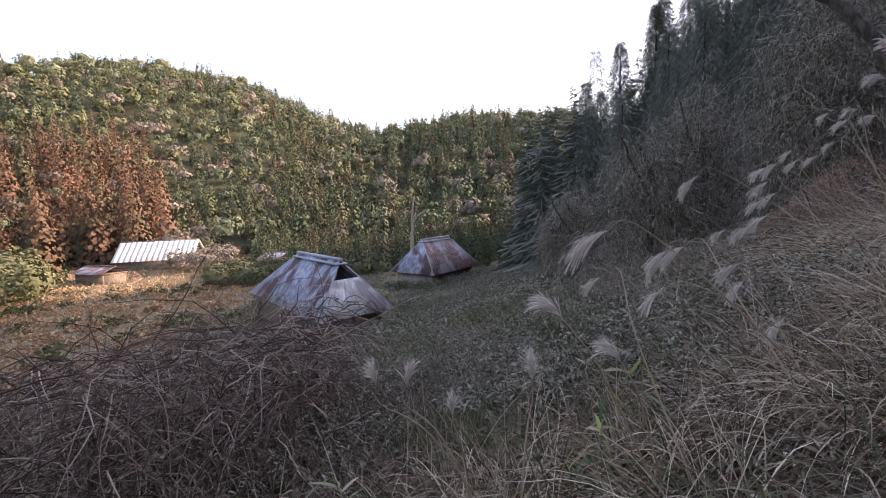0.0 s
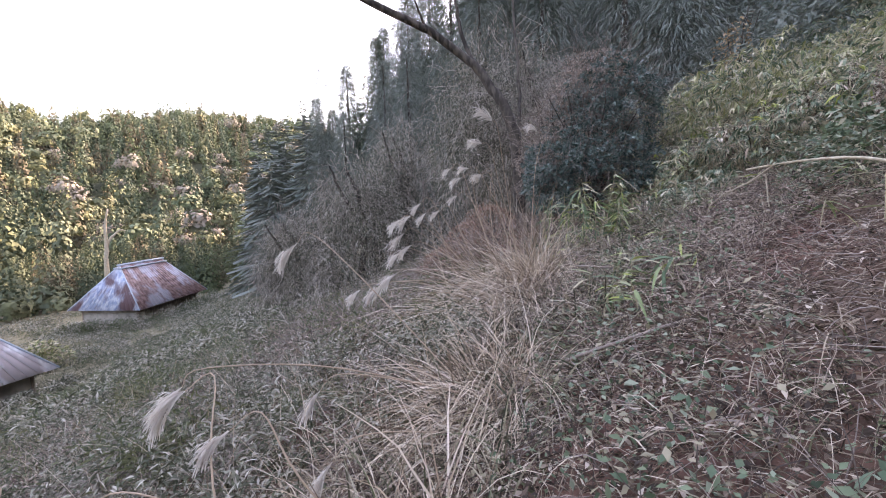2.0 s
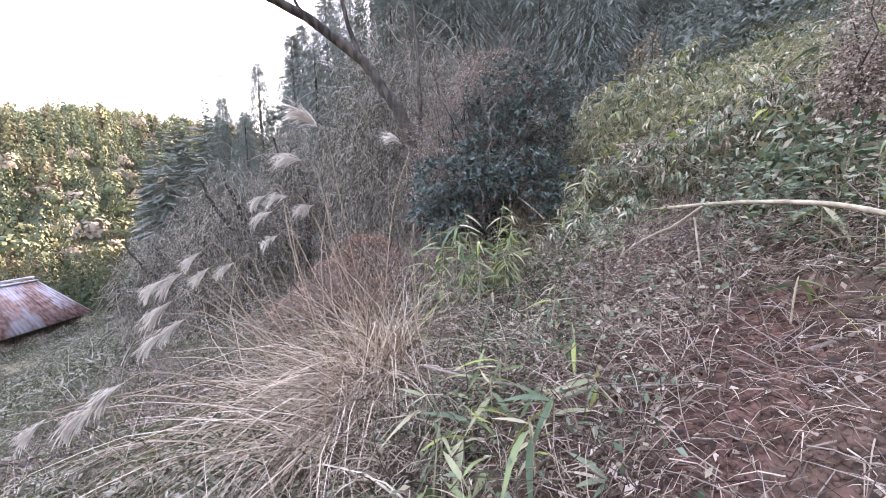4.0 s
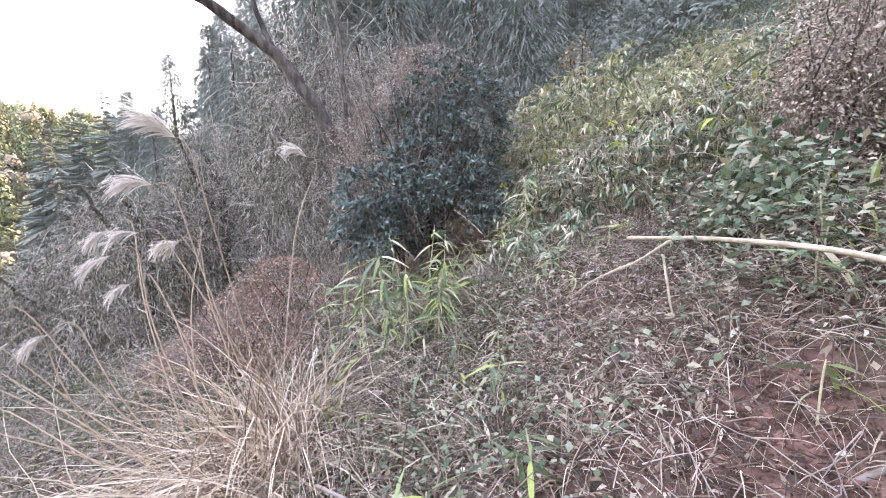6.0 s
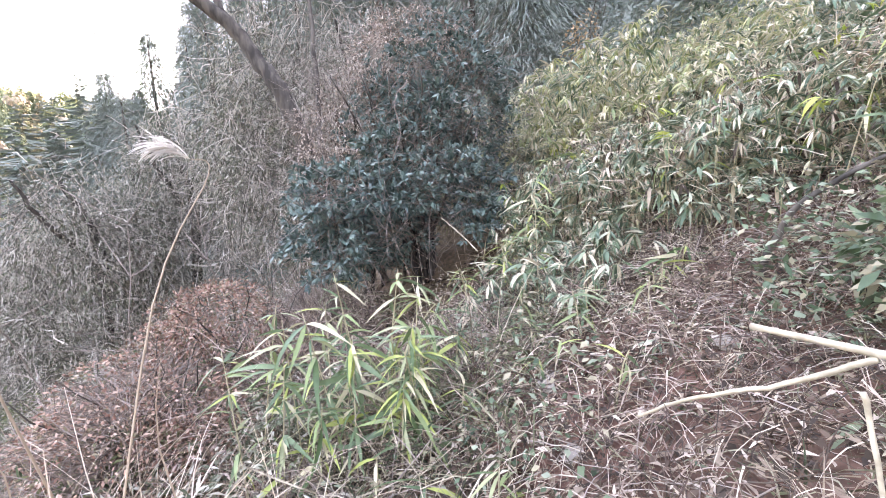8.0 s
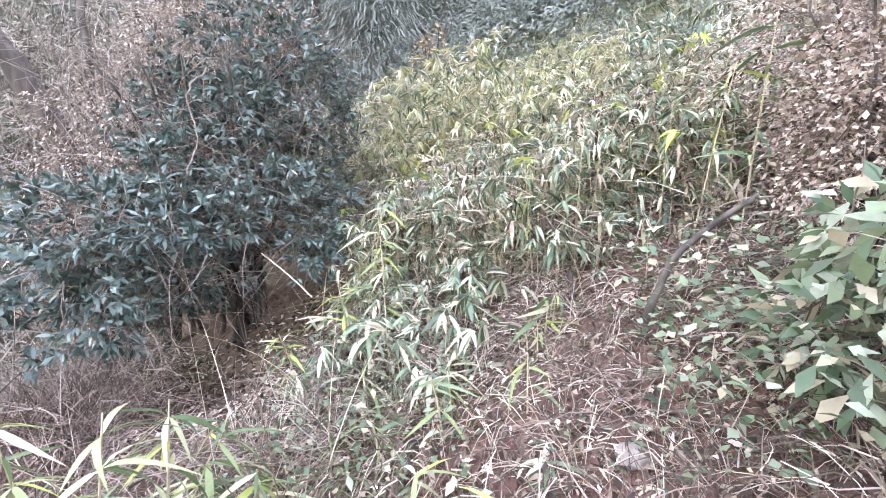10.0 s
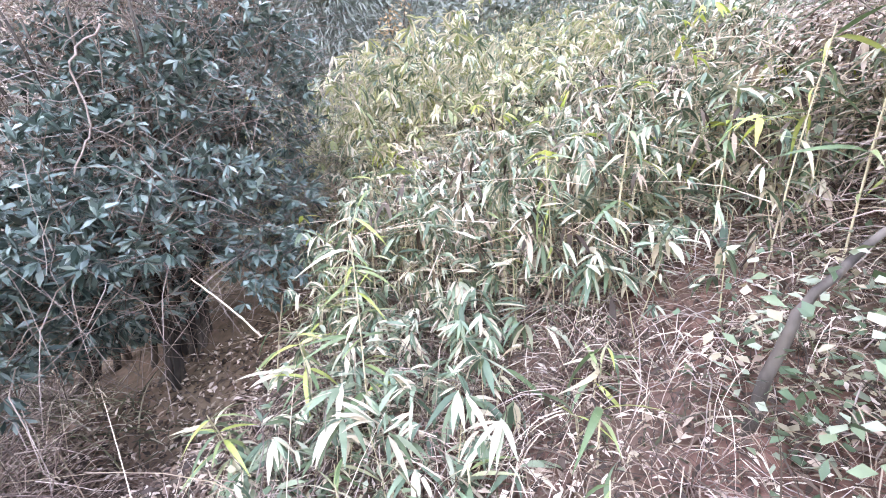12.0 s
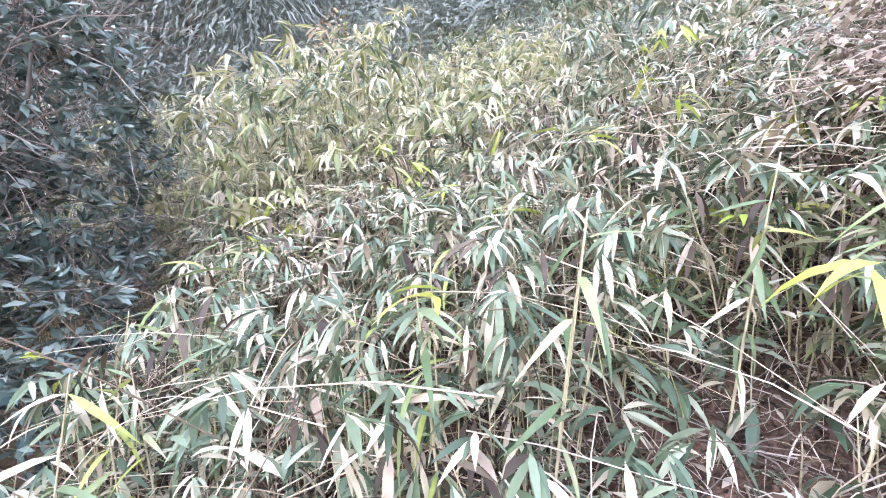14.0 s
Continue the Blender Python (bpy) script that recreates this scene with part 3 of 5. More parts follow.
# ---------------------------------------------------------------- farmhouses
def sheets(corners, mat, parent, width, label=""):
    """Roof sheets side by side on the slope a-b (eaves) to d-c (top), each a thin bent-edged strip."""
    a, b, c, d = (np.array(q, float) for q in corners)
    n = max(3, int(round(np.linalg.norm(b - a) / width)))
    nor = unit(np.cross(b - a, d - a))
    for i in range(n):
        s0, s1 = i / n + 0.02 / n, (i + 1) / n - 0.02 / n
        lift = nor * (0.012 + 0.02 * RNG.uniform())
        q = [a + (b - a) * s0, a + (b - a) * s1, d + (c - d) * s1, d + (c - d) * s0]
        mid = [(q[0] + q[3]) / 2, (q[1] + q[2]) / 2]
        sag = -nor * 0.02 * RNG.uniform(0, 1)
        v = np.array([q[0], q[1], mid[0] + sag, mid[1] + sag, q[3], q[2]])
        v = np.concatenate([v + lift, v + lift - nor * 0.02])
        f = np.array([(0, 1, 3, 2), (2, 3, 5, 4), (7, 6, 8, 9), (9, 8, 10, 11), (0, 6, 7, 1), (4, 5, 11, 10), (0, 2, 8, 6), (2, 4, 10, 8), (1, 7, 9, 3), (3, 9, 11, 5)])
        part("roof_sheet", (v, f), mat, parent)


def farmhouse(name, corner, turn, length, width, eave, ridge, hip, far_hip, gablet, floor, mats, label):
    """A farmhouse with a hipped roof of tin sheets. Its corner at the origin, the eaves' long side along x, the other along y; heights are in the world."""
    h = thing(name, (corner[0], corner[1], floor), label, "house", turn=turn)
    e, r = eave - floor, ridge - floor
    side, end, cap = mats
    x0, x1, ym = hip, length - far_hip, width / 2
    slopes = {"front": [(0, 0, e), (length, 0, e), (x1, ym, r), (x0, ym, r)],
              "back": [(length, width, e), (0, width, e), (x0, ym, r), (x1, ym, r)]}
    g = gablet
    near = [(0, width, e), (0, 0, e), (x0 * (1 - g), ym * (1 - g) + 0 * g, e + (r - e) * (1 - g)), (x0 * (1 - g), width - ym * (1 - g), e + (r - e) * (1 - g))]
    far = [(length, 0, e), (length, width, e), (length - far_hip * (1 - g), width - ym * (1 - g), e + (r - e) * (1 - g)), (length - far_hip * (1 - g), ym * (1 - g), e + (r - e) * (1 - g))]
    roof = part("roof", box(0.4, length - 0.4, 0.4, width - 0.4, e - 0.12, e - 0.03), WOODWALL, h, "grey timber eaves under the tin")
    for k in ("front", "back"):
        sheets(slopes[k], side, roof, 0.45)
    sheets(near, end, roof, 0.45)
    sheets(far, end, roof, 0.45)
    if g > 0:
        for q in (near, far):
            p, s = np.array(q[2]), np.array(q[3])
            top = np.array([x0 if q is near else x1, ym, r - 0.05])
            v = np.array([p, s, top, p + (0, 0, -0.3), s + (0, 0, -0.3), top + (0, 0, -0.3)])
            part("gablet", (v, np.array([(0, 1, 2, 2), (3, 5, 4, 4), (0, 3, 4, 1), (1, 4, 5, 2), (2, 5, 3, 0)])), WOODWALL, roof, "dark weathered boards in the small gable")
    part("ridge_cap", tube([(x0 - 0.25, ym, r + 0.05), (x1 + 0.25, ym, r + 0.05)], 0.11, 6), cap, roof, "pale tin ridge capping")
    part("ridge_cap", box(x0 - 0.3, x1 + 0.3, ym - 0.42, ym + 0.42, r - 0.32, r - 0.2), cap, roof)
    for q0, q1 in (((0, 0, e), (x0, ym, r)), ((0, width, e), (x0, ym, r)), ((length, 0, e), (x1, ym, r)), ((length, width, e), (x1, ym, r))):
        part("hip_cap", tube([q0, q1], 0.055, 6), cap, roof)
    w = 0.7
    for name2, b in (("front_wall", (w, length - w, w, w + 0.15)), ("back_wall", (w, length - w, width - w - 0.15, width - w)),
                     ("end_wall", (w, w + 0.15, w + 0.16, width - w - 0.16)), ("end_wall", (length - w - 0.15, length - w, w + 0.16, width - w - 0.16))):
        part(name2, box(*b, -1.5, e - 0.13), PLASTER if name2 == "end_wall" else WOODWALL, h)
    for i in range(5):
        xx = w + (length - 2 * w) * (i + 0.2) / 5
        part("shutter", box(xx, xx + (length - 2 * w) / 7, w - 0.05, w - 0.004, 0.1, e - 0.35), WOODWALL, h)
    return h


def angle(dx, dy):
    return math.degrees(math.atan2(dy, dx))


farmhouse("farmhouse", (-3.48, 28.5), 130.5, 14.2, 5.7, -5.7, -2.2, 2.4, 4.5, 0.35, -7.9, (TIN_BLUE, TIN_PALE, TIN_CAP),
          "abandoned farmhouse with a bleached and rusting blue tin roof")
farmhouse("farmhouse", (-1.15, 48.1), 53.6, 10.3, 7.1, -6.97, -3.0, 2.3, 2.3, 0, -9.2, (TIN_RUST, TIN_BLUE, TIN_CAP),
          "abandoned farmhouse with a hipped rust red tin roof")


def barn(corner, turn, length, width, floor, eave, ridge, roofmat, label):
    h = thing("barn", (corner[0], corner[1], floor), label, "barn", turn=turn)
    e, r = eave - floor, ridge - floor
    roof = part("roof", box(-0.2, length + 0.2, 0, width, e - 0.15, e - 0.05), WOODWALL, h)
    sheets([(-0.4, -0.6, e), (length + 0.4, -0.6, e), (length + 0.4, width / 2, r), (-0.4, width / 2, r)], roofmat, roof, 0.9)
    sheets([(length + 0.4, width + 0.6, e), (-0.4, width + 0.6, e), (-0.4, width / 2, r), (length + 0.4, width / 2, r)], roofmat, roof, 0.9)
    part("ridge_cap", tube([(-0.4, width / 2, r + 0.05), (length + 0.4, width / 2, r + 0.05)], 0.12, 6), WOODWALL, roof)
    for nm, b in (("front_wall", (0, length, 0, 0.2)), ("back_wall", (0, length, width - 0.2, width)), ("end_wall", (0, 0.2, 0.21, width - 0.21)),
                  ("end_wall", (length - 0.2, length, 0.21, width - 0.21))):
        part(nm, box(*b, -1, e - 0.16), WOODWALL, h)
    for xx in (0.0, length - 0.2):
        v = np.array([(xx, 0.1, e - 0.16), (xx, width - 0.1, e - 0.16), (xx, width / 2, r - 0.1), (xx + 0.2, 0.1, e - 0.16), (xx + 0.2, width - 0.1, e - 0.16), (xx + 0.2, width / 2, r - 0.1)])
        part("gable", (v, np.array([(0, 1, 2, 2), (3, 5, 4, 4), (0, 3, 4, 1), (1, 4, 5, 2), (2, 5, 3, 0)])), PLASTER, h)
    return h


barn((-59.0, 73.5), angle(0.97, 0.25), 12.5, 7.5, -9.4, -7.3, -4.0, WHITE_ROOF, "long low barn with a white roof among orange scrub")
barn((-31.0, 69.5), angle(0.9, -0.4), 4.0, 3.2, -9.0, -6.9, -5.9, TIN_PALE, "small grey storehouse with a pale tin roof")
barn((-56.0, 62.0), angle(0.9, -0.3), 6.0, 3.5, -9.0, -7.4, -6.5, TIN_RUST, "low brown shed half hidden in orange scrub")


# ---------------------------------------------------------------- tall plume grass
def plume_pieces(tip, way, size, fingers=24):
    """A seed plume: a short axis that nods over, with many fine hairy fingers that hang to one side."""
    way = unit(np.array(way, float))
    pos, axis = np.array(tip, float), []
    d = way.copy()
    for k in range(8):
        axis.append((pos.copy(), d.copy()))
        d = unit(d + np.array([0, 0, -0.07]))
        pos = pos + d * size * 0.055
    out = []
    for i in range(fingers):
        p, d = axis[int(i * 8 / fingers)]
        f = unit(d + RNG.normal(0, 0.16, 3))
        ln = size * RNG.uniform(0.5, 0.8)
        out.append(blades(np.repeat(p[None], 3, 0), f[None] + RNG.normal(0, 0.03, (3, 3)), ln, size * 0.024, 1.15, 5, "spray"))
        q = p + f * (RNG.uniform(0.1, 0.75, 9) * ln)[:, None] - np.array([0, 0, 0.25]) * (RNG.uniform(0, 0.3, 9) * ln)[:, None]
        out.append(blades(q, f + RNG.normal(0, 0.22, (9, 3)) + np.array([0, 0, -0.2]), size * RNG.uniform(0.12, 0.26, 9), size * 0.014, 0.5, 2, "grass"))
    return joined(out)


def plume_grass(place, plumes, blades_n, spread, lean, height, label, seed):
    """A clump of dry plume grass: arching blades, and stems that each carry one plume."""
    t = thing("plume_grass", place, label, "tall grass", "plume grass clumps on the slope")
    a = RNG.uniform(0, 2 * np.pi, blades_n)
    r = spread * np.sqrt(RNG.uniform(0, 1, blades_n)) * 0.6
    p = np.stack([r * np.cos(a), r * np.sin(a), 0 * a], -1)
    p[:, 2] = land(place[0] + p[:, 0], place[1] + p[:, 1]) - place[2] - 0.03
    d = np.stack([0.5 * np.cos(a) + lean[0], 0.5 * np.sin(a) + lean[1], RNG.uniform(0.4, 1.3, blades_n)], -1) + RNG.normal(0, 0.32, (blades_n, 3))
    part("blades", blades(p, d, height * RNG.uniform(0.3, 1.15, blades_n), RNG.uniform(0.005, 0.014, blades_n), RNG.uniform(1.2, 3.8, blades_n), 7, "grass", wiggle=0.09), STRAW, t)
    for tip, way, size in plumes:
        end = np.array(tip, float) - np.array(place)
        foot = np.array([RNG.normal(0, spread * 0.25), RNG.normal(0, spread * 0.25), 0])
        w = unit(np.array(way, float))
        mid = foot * 0.42 + end * 0.58 + np.array([0, 0, 0.09 * np.linalg.norm(end)])
        part("stem", tube(bent([foot, mid, end - w * 0.12 + (0, 0, 0.02), end], 5), np.linspace(0.0055, 0.002, 16), 5), STRAW, t)
        part("plume", plume_pieces(end, w + np.array([0, 0, -0.1]), size), PLUME, t, "pale feathery seed plume")
    return t


def on(x, y, up=0.0):
    return (x, y, float(land(x, y)) + up)


plume_grass(on(4.75, 4.2), [((4.12, 4.91, 2.00), (-0.8, 0.1, -0.20), 0.20), ((4.00, 4.97, 1.85), (-0.8, 0.2, -0.20), 0.24), ((3.91, 5.02, 1.81), (-0.8, 0.2, -0.10), 0.24),
                            ((4.17, 4.87, 1.89), (-0.8, 0.2, -0.20), 0.20), ((3.93, 5.00, 1.65), (-0.8, 0.1, -0.20), 0.28), ((4.00, 4.95, 1.51), (-0.8, 0.2, -0.10), 0.26),
                            ((3.89, 5.00, 1.43), (-0.8, 0.2, -0.10), 0.26), ((3.59, 4.56, 1.26), (-0.8, 0.1, -0.10), 0.28), ((3.46, 4.60, 1.14), (-0.8, 0.3, -0.10), 0.30),
                            ((4.67, 5.06, 2.44), (-0.8, 0.2, -0.10), 0.18), ((4.74, 5.04, 2.09), (-0.8, 0.3, -0.10), 0.18), ((4.31, 4.79, 1.91), (-0.8, 0.3, -0.10), 0.18),
                            ((4.99, 4.83, 2.36), (-0.8, 0.3, -0.20), 0.16), ((3.23, 4.69, 1.11), (-0.8, 0.2, -0.20), 0.22)],
            3000, 0.95, (-0.65, 0.1), 1.5, "large clump of straw coloured plume grass leaning downhill", 1)
plume_grass(on(5.25, 4.25), [((4.91, 4.54, 2.96), (-0.35, 0.1, 0.5), 0.3), ((4.78, 4.57, 2.69), (-0.5, 0.1, 0.3), 0.24), ((5.9, 4.75, 2.95), (-0.4, 0.1, 0.5), 0.24),
                             ((4.6, 4.75, 2.3), (-0.8, 0.2, 0.0), 0.2), ((4.75, 4.8, 2.42), (-0.6, 0.2, 0.2), 0.2), ((4.95, 4.8, 2.35), (-0.5, 0.2, 0.1), 0.18)],
            1100, 0.6, (-0.5, 0.1), 1.15, "tall plume grass with upright pale plumes", 2)
plume_grass(on(3.25, 2.75), [((1.61, 2.96, 1.11), (-0.8, 0.0, -0.35), 0.26), ((2.43, 3.95, 1.69), (-0.9, 0.2, -0.4), 0.28), ((2.3, 3.1, 0.85), (-0.7, 0.2, -0.5), 0.22), ((2.2, 2.6, 0.7), (-0.8, -0.1, -0.4), 0.22)],
            1500, 0.65, (-0.5, 0.0), 0.85, "low mop of straw coloured grass beside the path", 3)
plume_grass(on(1.15, 1.75), [((0.55, 1.9, 0.95), (-0.3, 0.1, 0.5), 0.2), ((0.75, 1.7, 0.8), (-0.3, 0.1, 0.7), 0.16), ((1.0, 2.6, 1.0), (-0.3, 0.2, -0.1), 0.18)],
            420, 0.5, (-0.2, 0.1), 0.8, "thin tuft of dry plume grass on the slope", 4)
for gx, gy, gn, gs, gh, lx in ((0.45, 2.3, 420, 0.55, 0.6, -0.1), (0.95, 2.2, 420, 0.55, 0.6, -0.25), (1.7, 2.35, 420, 0.8, 0.65, -1.1), (2.1, 2.9, 420, 0.8, 0.7, -1.1)):
    plume_grass(on(gx, gy), [], gn, gs, (lx, 0.0), gh, "pale dry grass fallen over beside the path", 7)
plume_grass(on(1.8, 1.75), [((0.77, 1.92, 1.35), (-0.9, 0.1, -0.1), 0.26), ((1.62, 2.76, 1.16), (-0.8, 0.2, -0.2), 0.22)], 120, 0.3, (-0.4, 0.1), 0.7,
            "two long plume stems arching out over the slope", 8)
plume_grass(on(0.15, 1.9), [((-0.35, 1.95, 0.62), (-0.1, 0.0, 0.8), 0.14), ((-0.2, 1.95, 0.62), (0.1, 0.0, 0.8), 0.14), ((0.02, 1.85, 0.5), (0.0, 0.0, 0.9), 0.13), ((0.42, 1.95, 0.62), (0.0, 0.0, 0.9), 0.17)],
            420, 0.5, (0.0, 0.0), 0.75, "dry grass tuft with short seed heads", 5)
plume_grass(on(2.2, 1.9), [((1.3, 2.4, 0.95), (-0.8, 0.1, -0.2), 0.2), ((1.75, 2.4, 1.1), (-0.7, 0.2, -0.2), 0.2)], 520, 0.5, (-0.35, 0.05), 0.8, "arching straw coloured grass beside the path", 6)


# ---------------------------------------------------------------- bamboo grass
def sasa_leaf(length, width, bend):
    s = np.linspace(0, 1, 6)
    w = np.clip(np.sin(np.pi * s ** 0.7), 0.04, 1) * width / 2
    x = s * length
    z = -bend * s ** 2 * length
    v = np.concatenate([np.stack([x, -w, z + w * 0.25], -1), np.stack([x, 0 * s, z], -1), np.stack([x, w, z + w * 0.25], -1)])
    f = [(i, i + 1, i + 7, i + 6) for i in range(5)] + [(i + 6, i + 7, i + 13, i + 12) for i in range(5)]
    return mesh_of("leaf", v, np.array(f), SASA_PART, True)


LEAVES = [sasa_leaf(0.24, 0.024, 0.45), sasa_leaf(0.19, 0.022, 0.6), sasa_leaf(0.27, 0.030, 0.8), sasa_leaf(0.17, 0.020, 0.2)]


def sasa_plant(place, height, n, label, turn):
    t = thing("bamboo_grass", place, label, "bamboo grass", "bamboo grass plants on the slope", turn=turn)
    top = np.array([RNG.normal(0, 0.12) * height, RNG.normal(0, 0.12) * height, height])
    line = bent([(0, 0, -0.03), top * 0.5 + (0, 0, 0.04), top], 5)
    part("culm", tube(line, np.linspace(0.005, 0.002, len(line)), 5), CULM, t)
    for i in range(n):
        s = 0.35 + 0.65 * (i + RNG.uniform()) / n
        p = line[min(int(s * (len(line) - 1)), len(line) - 1)]
        ob = new("leaf", LEAVES[RNG.integers(4)])
        ob.parent = t
        ob.matrix_basis = pose(*p, RNG.normal(0, 25), RNG.uniform(-35, 35), RNG.uniform(0, 360)) @ Matrix.Scale(RNG.uniform(0.55, 1.05), 4)
    return t


def fans(p, n, length, droop=1.3, up=0.1, wide=0.15):
    """Hands of long leaves that hang from one node, n at each point."""
    m = len(p)
    q = np.repeat(p, n, 0) + RNG.normal(0, 0.008, (m * n, 3))
    head = np.repeat(RNG.uniform(0, 2 * np.pi, m), n)
    tilt = np.repeat(RNG.normal(up, 0.4, m), n)
    a = head + np.tile(np.linspace(-1, 1, n), m) * 0.85 + RNG.normal(0, 0.22, len(q))
    d = np.stack([np.cos(a), np.sin(a), tilt + RNG.normal(0, 0.18, len(q))], -1)
    ln = length * np.repeat(RNG.uniform(0.6, 1.25, m), n) * RNG.uniform(0.7, 1.1, len(q))
    return blades(q, d, ln, ln * wide, droop * np.repeat(RNG.uniform(0.3, 1.6, m), n), 4, "leaf", flat=0.75)


def sasa_cover(name, x, y, low, high, mat, label, n=5, length=0.2):
    b = on_land(x, y)
    h = RNG.uniform(low, high, len(x))
    p = b + np.stack([RNG.normal(0, 0.06, len(x)), RNG.normal(0, 0.06, len(x)), h], -1)
    k = max(1, len(x) // 3)
    return stuff(name, [fans(p, n, length)], mat, label, "bamboo grass"), stuff(name + "_stems", [twigs(b[:k], p[:k] - b[:k] + 1e-3, h[:k], 0.004, 0.05, 2, 0.05)], CULM,
                                                                               "thin straw coloured culms of the bamboo grass", "bamboo grass")


def scatter(n, x0, x1, y0, y1, test):
    x, y = RNG.uniform(x0, x1, n), RNG.uniform(y0, y1, n)
    k = test(x, y)
    return x[k], y[k]


def path_gap(x, y):
    """Distance from the line walked, to the uphill side positive."""
    yl = 0.44 * x - 0.028 * np.clip(x - 4, 0, None) ** 2
    return (yl - y) * 0.9


def bare(x, y):
    """The patches of bare red soil."""
    rag = 0.12 * np.sin(7 * x + 3 * y) + 0.1 * np.sin(11 * y - 4 * x)
    return ((((x - 5.0) / 1.05) ** 2 + ((path_gap(x, y) - 0.72) / 0.45) ** 2) < 1 + 2 * rag) | ((((x - 8.7 - y + 2.5) / 0.8) ** 2 + ((x - 8.7 + y - 2.5) / 0.36) ** 2) < 1 + 2 * rag)


# thicket uphill of the path and across its end
def thick(x, y):
    return (((path_gap(x, y) > np.where(x < 8.3, 1.9, 0.75)) & (x > 6.3)) | (x > 8.5 + 0.3 * np.clip(y - 3.5, 0, 9))) & ~bare(x, y) & (np.hypot(x - 9.5, y - 6.4) > 1.5) & (np.hypot(x - 8.25, y - 1.7) > 0.65) & (np.hypot((x - 8.75) / 0.32, (y - 4.25) / 0.38) > 1)


x, y = scatter(17000, 6.0, 12.5, -1.5, 7, thick)
sasa_cover("bamboo_grass_thicket", x, y, 0.05, 0.85, SASA, "dense thicket of grey green bamboo grass on the slope", 6, 0.16)
x, y = scatter(9000, 11, 24, -6, 13, lambda x, y: (path_gap(x, y) > -6) & (x > 12 - 0.2 * y))
sasa_cover("upper_bamboo_thicket", x, y, 0.1, 1.0, SASA, "bamboo grass thicket higher up the hill", 4, 0.3)
x, y = scatter(5200, 10, 19, 1.5, 10, lambda x, y: (np.hypot(x - 13.5, (y - 5.2) * 1.2) < 3.6) & (np.hypot(x - 9.5, y - 6.4) > 1.7))
sasa_cover("yellow_bamboo_thicket", x, y, 0.3, 1.15, SASA_YELLOW, "yellowing bamboo thicket on the hillside", 5, 0.22)
x, y = scatter(4200, 9.8, 14.5, 3.5, 9, lambda x, y: (np.hypot(x - 12.0, y - 6.0) < 2.1) & (np.hypot(x - 9.6, y - 6.4) > 1.5))
k = RNG.uniform(0, 1, len(x)) < 0.5
sasa_cover("tall_green_bamboo", x[k], y[k], 0.3, 2.0, SASA, "tall green bamboo behind the evergreen shrub", 5, 0.2)
x, y = x[~k], y[~k]
sasa_cover("tall_bamboo_thicket", x, y, 0.4, 2.1, SASA_YELLOW, "tall yellow green bamboo behind the evergreen shrub", 5, 0.22)
for i in range(110):
    while True:
        px, py = RNG.uniform(6.0, 11), RNG.uniform(0.4, 5.2)
        if ((path_gap(px, py) > 0.85 and px > 8.3) or px > 8.6 or path_gap(px, py) > 1.7) and not bare(px, py) and math.hypot(px - 8.25, py - 1.7) > 0.6:
            break
    sasa_plant(on(px, py), RNG.uniform(0.35, 1.05), 13, "leafy green bamboo grass plant in the thicket", RNG.uniform(0, 360))
for px, py, hh in ((6.45, 4.1, 1.05), (6.6, 4.0, 0.9), (6.3, 4.2, 0.95), (6.7, 4.25, 0.75), (6.5, 3.8, 0.6), (6.2, 4.0, 0.75), (6.4, 3.95, 0.8), (6.55, 4.3, 1.0), (6.35, 3.85, 0.55), (6.75, 3.95, 0.6),
                   (6.15, 4.25, 0.6), (6.0, 4.35, 0.85), (5.95, 4.6, 0.95), (6.25, 4.55, 1.0), (6.1, 4.8, 1.1), (6.5, 4.6, 0.9), (6.8, 4.35, 0.5), (6.9, 4.15, 0.4), (7.0, 4.0, 0.35), (6.6, 4.5, 0.7), (6.4, 4.4, 0.6), (7.95, 4.55, 0.5), (8.05, 3.95, 0.95), (8.2, 4.3, 0.6)):
    sasa_plant(on(px, py), hh, 34, "bright green bamboo grass plant with long leaves", RNG.uniform(0, 360))

# ---------------------------------------------------------------- slope cover
def cover(n, x0, x1, y0, y1, test, length, width, droop, mat, name, label, cat, up=0.9, kind="grass", seg=4, flat=0.0, lift=0.0):
    x, y = scatter(n, x0, x1, y0, y1, lambda x, y: test(x, y) & (np.hypot(x - 8.35, y - 5.35) > (0.1 if mat is LITTER else 0.85)))
    p = on_land(x, y, lift)
    if lift:
        p[:, 2] -= lift * RNG.uniform(0, 1, len(p))
    d = np.stack([RNG.normal(-0.25, 0.6, len(x)), RNG.normal(0.15, 0.6, len(x)), np.abs(RNG.normal(up, 0.4, len(x)))], -1)
    ln = length * RNG.uniform(0.4, 1.25, len(x))
    return stuff(name, [blades(p, d, ln, width * RNG.uniform(0.6, 1.3, len(x)), droop, seg, kind, flat)], mat, label, cat)


downhill = lambda x, y: path_gap(x, y) < -0.5
cover(65000, -5, 9, 0.5, 12, lambda x, y: downhill(x, y) & (np.hypot(x - 8, y - 5) > 1.2), 0.45, 0.014, 1.6, GRASS, "field_grass", "faded olive and straw grass on the downhill slope", "grass")
cover(70000, -18, 12, 8, 40, lambda x, y: y > 8, 0.6, 0.03, 1.5, GRASS, "lower_field_grass", "rough grey green grass on the lower slope", "grass", seg=3)
cover(42000, -1, 11, -3, 6.5, lambda x, y: ~bare(x, y) & (path_gap(x, y) > -2.2), 0.075, 0.026, 0.9, LITTER, "leaf_litter", "brown fallen leaves lying on the slope", "leaf litter", 0.25, "leaf", 2, 0.6, 0.08)
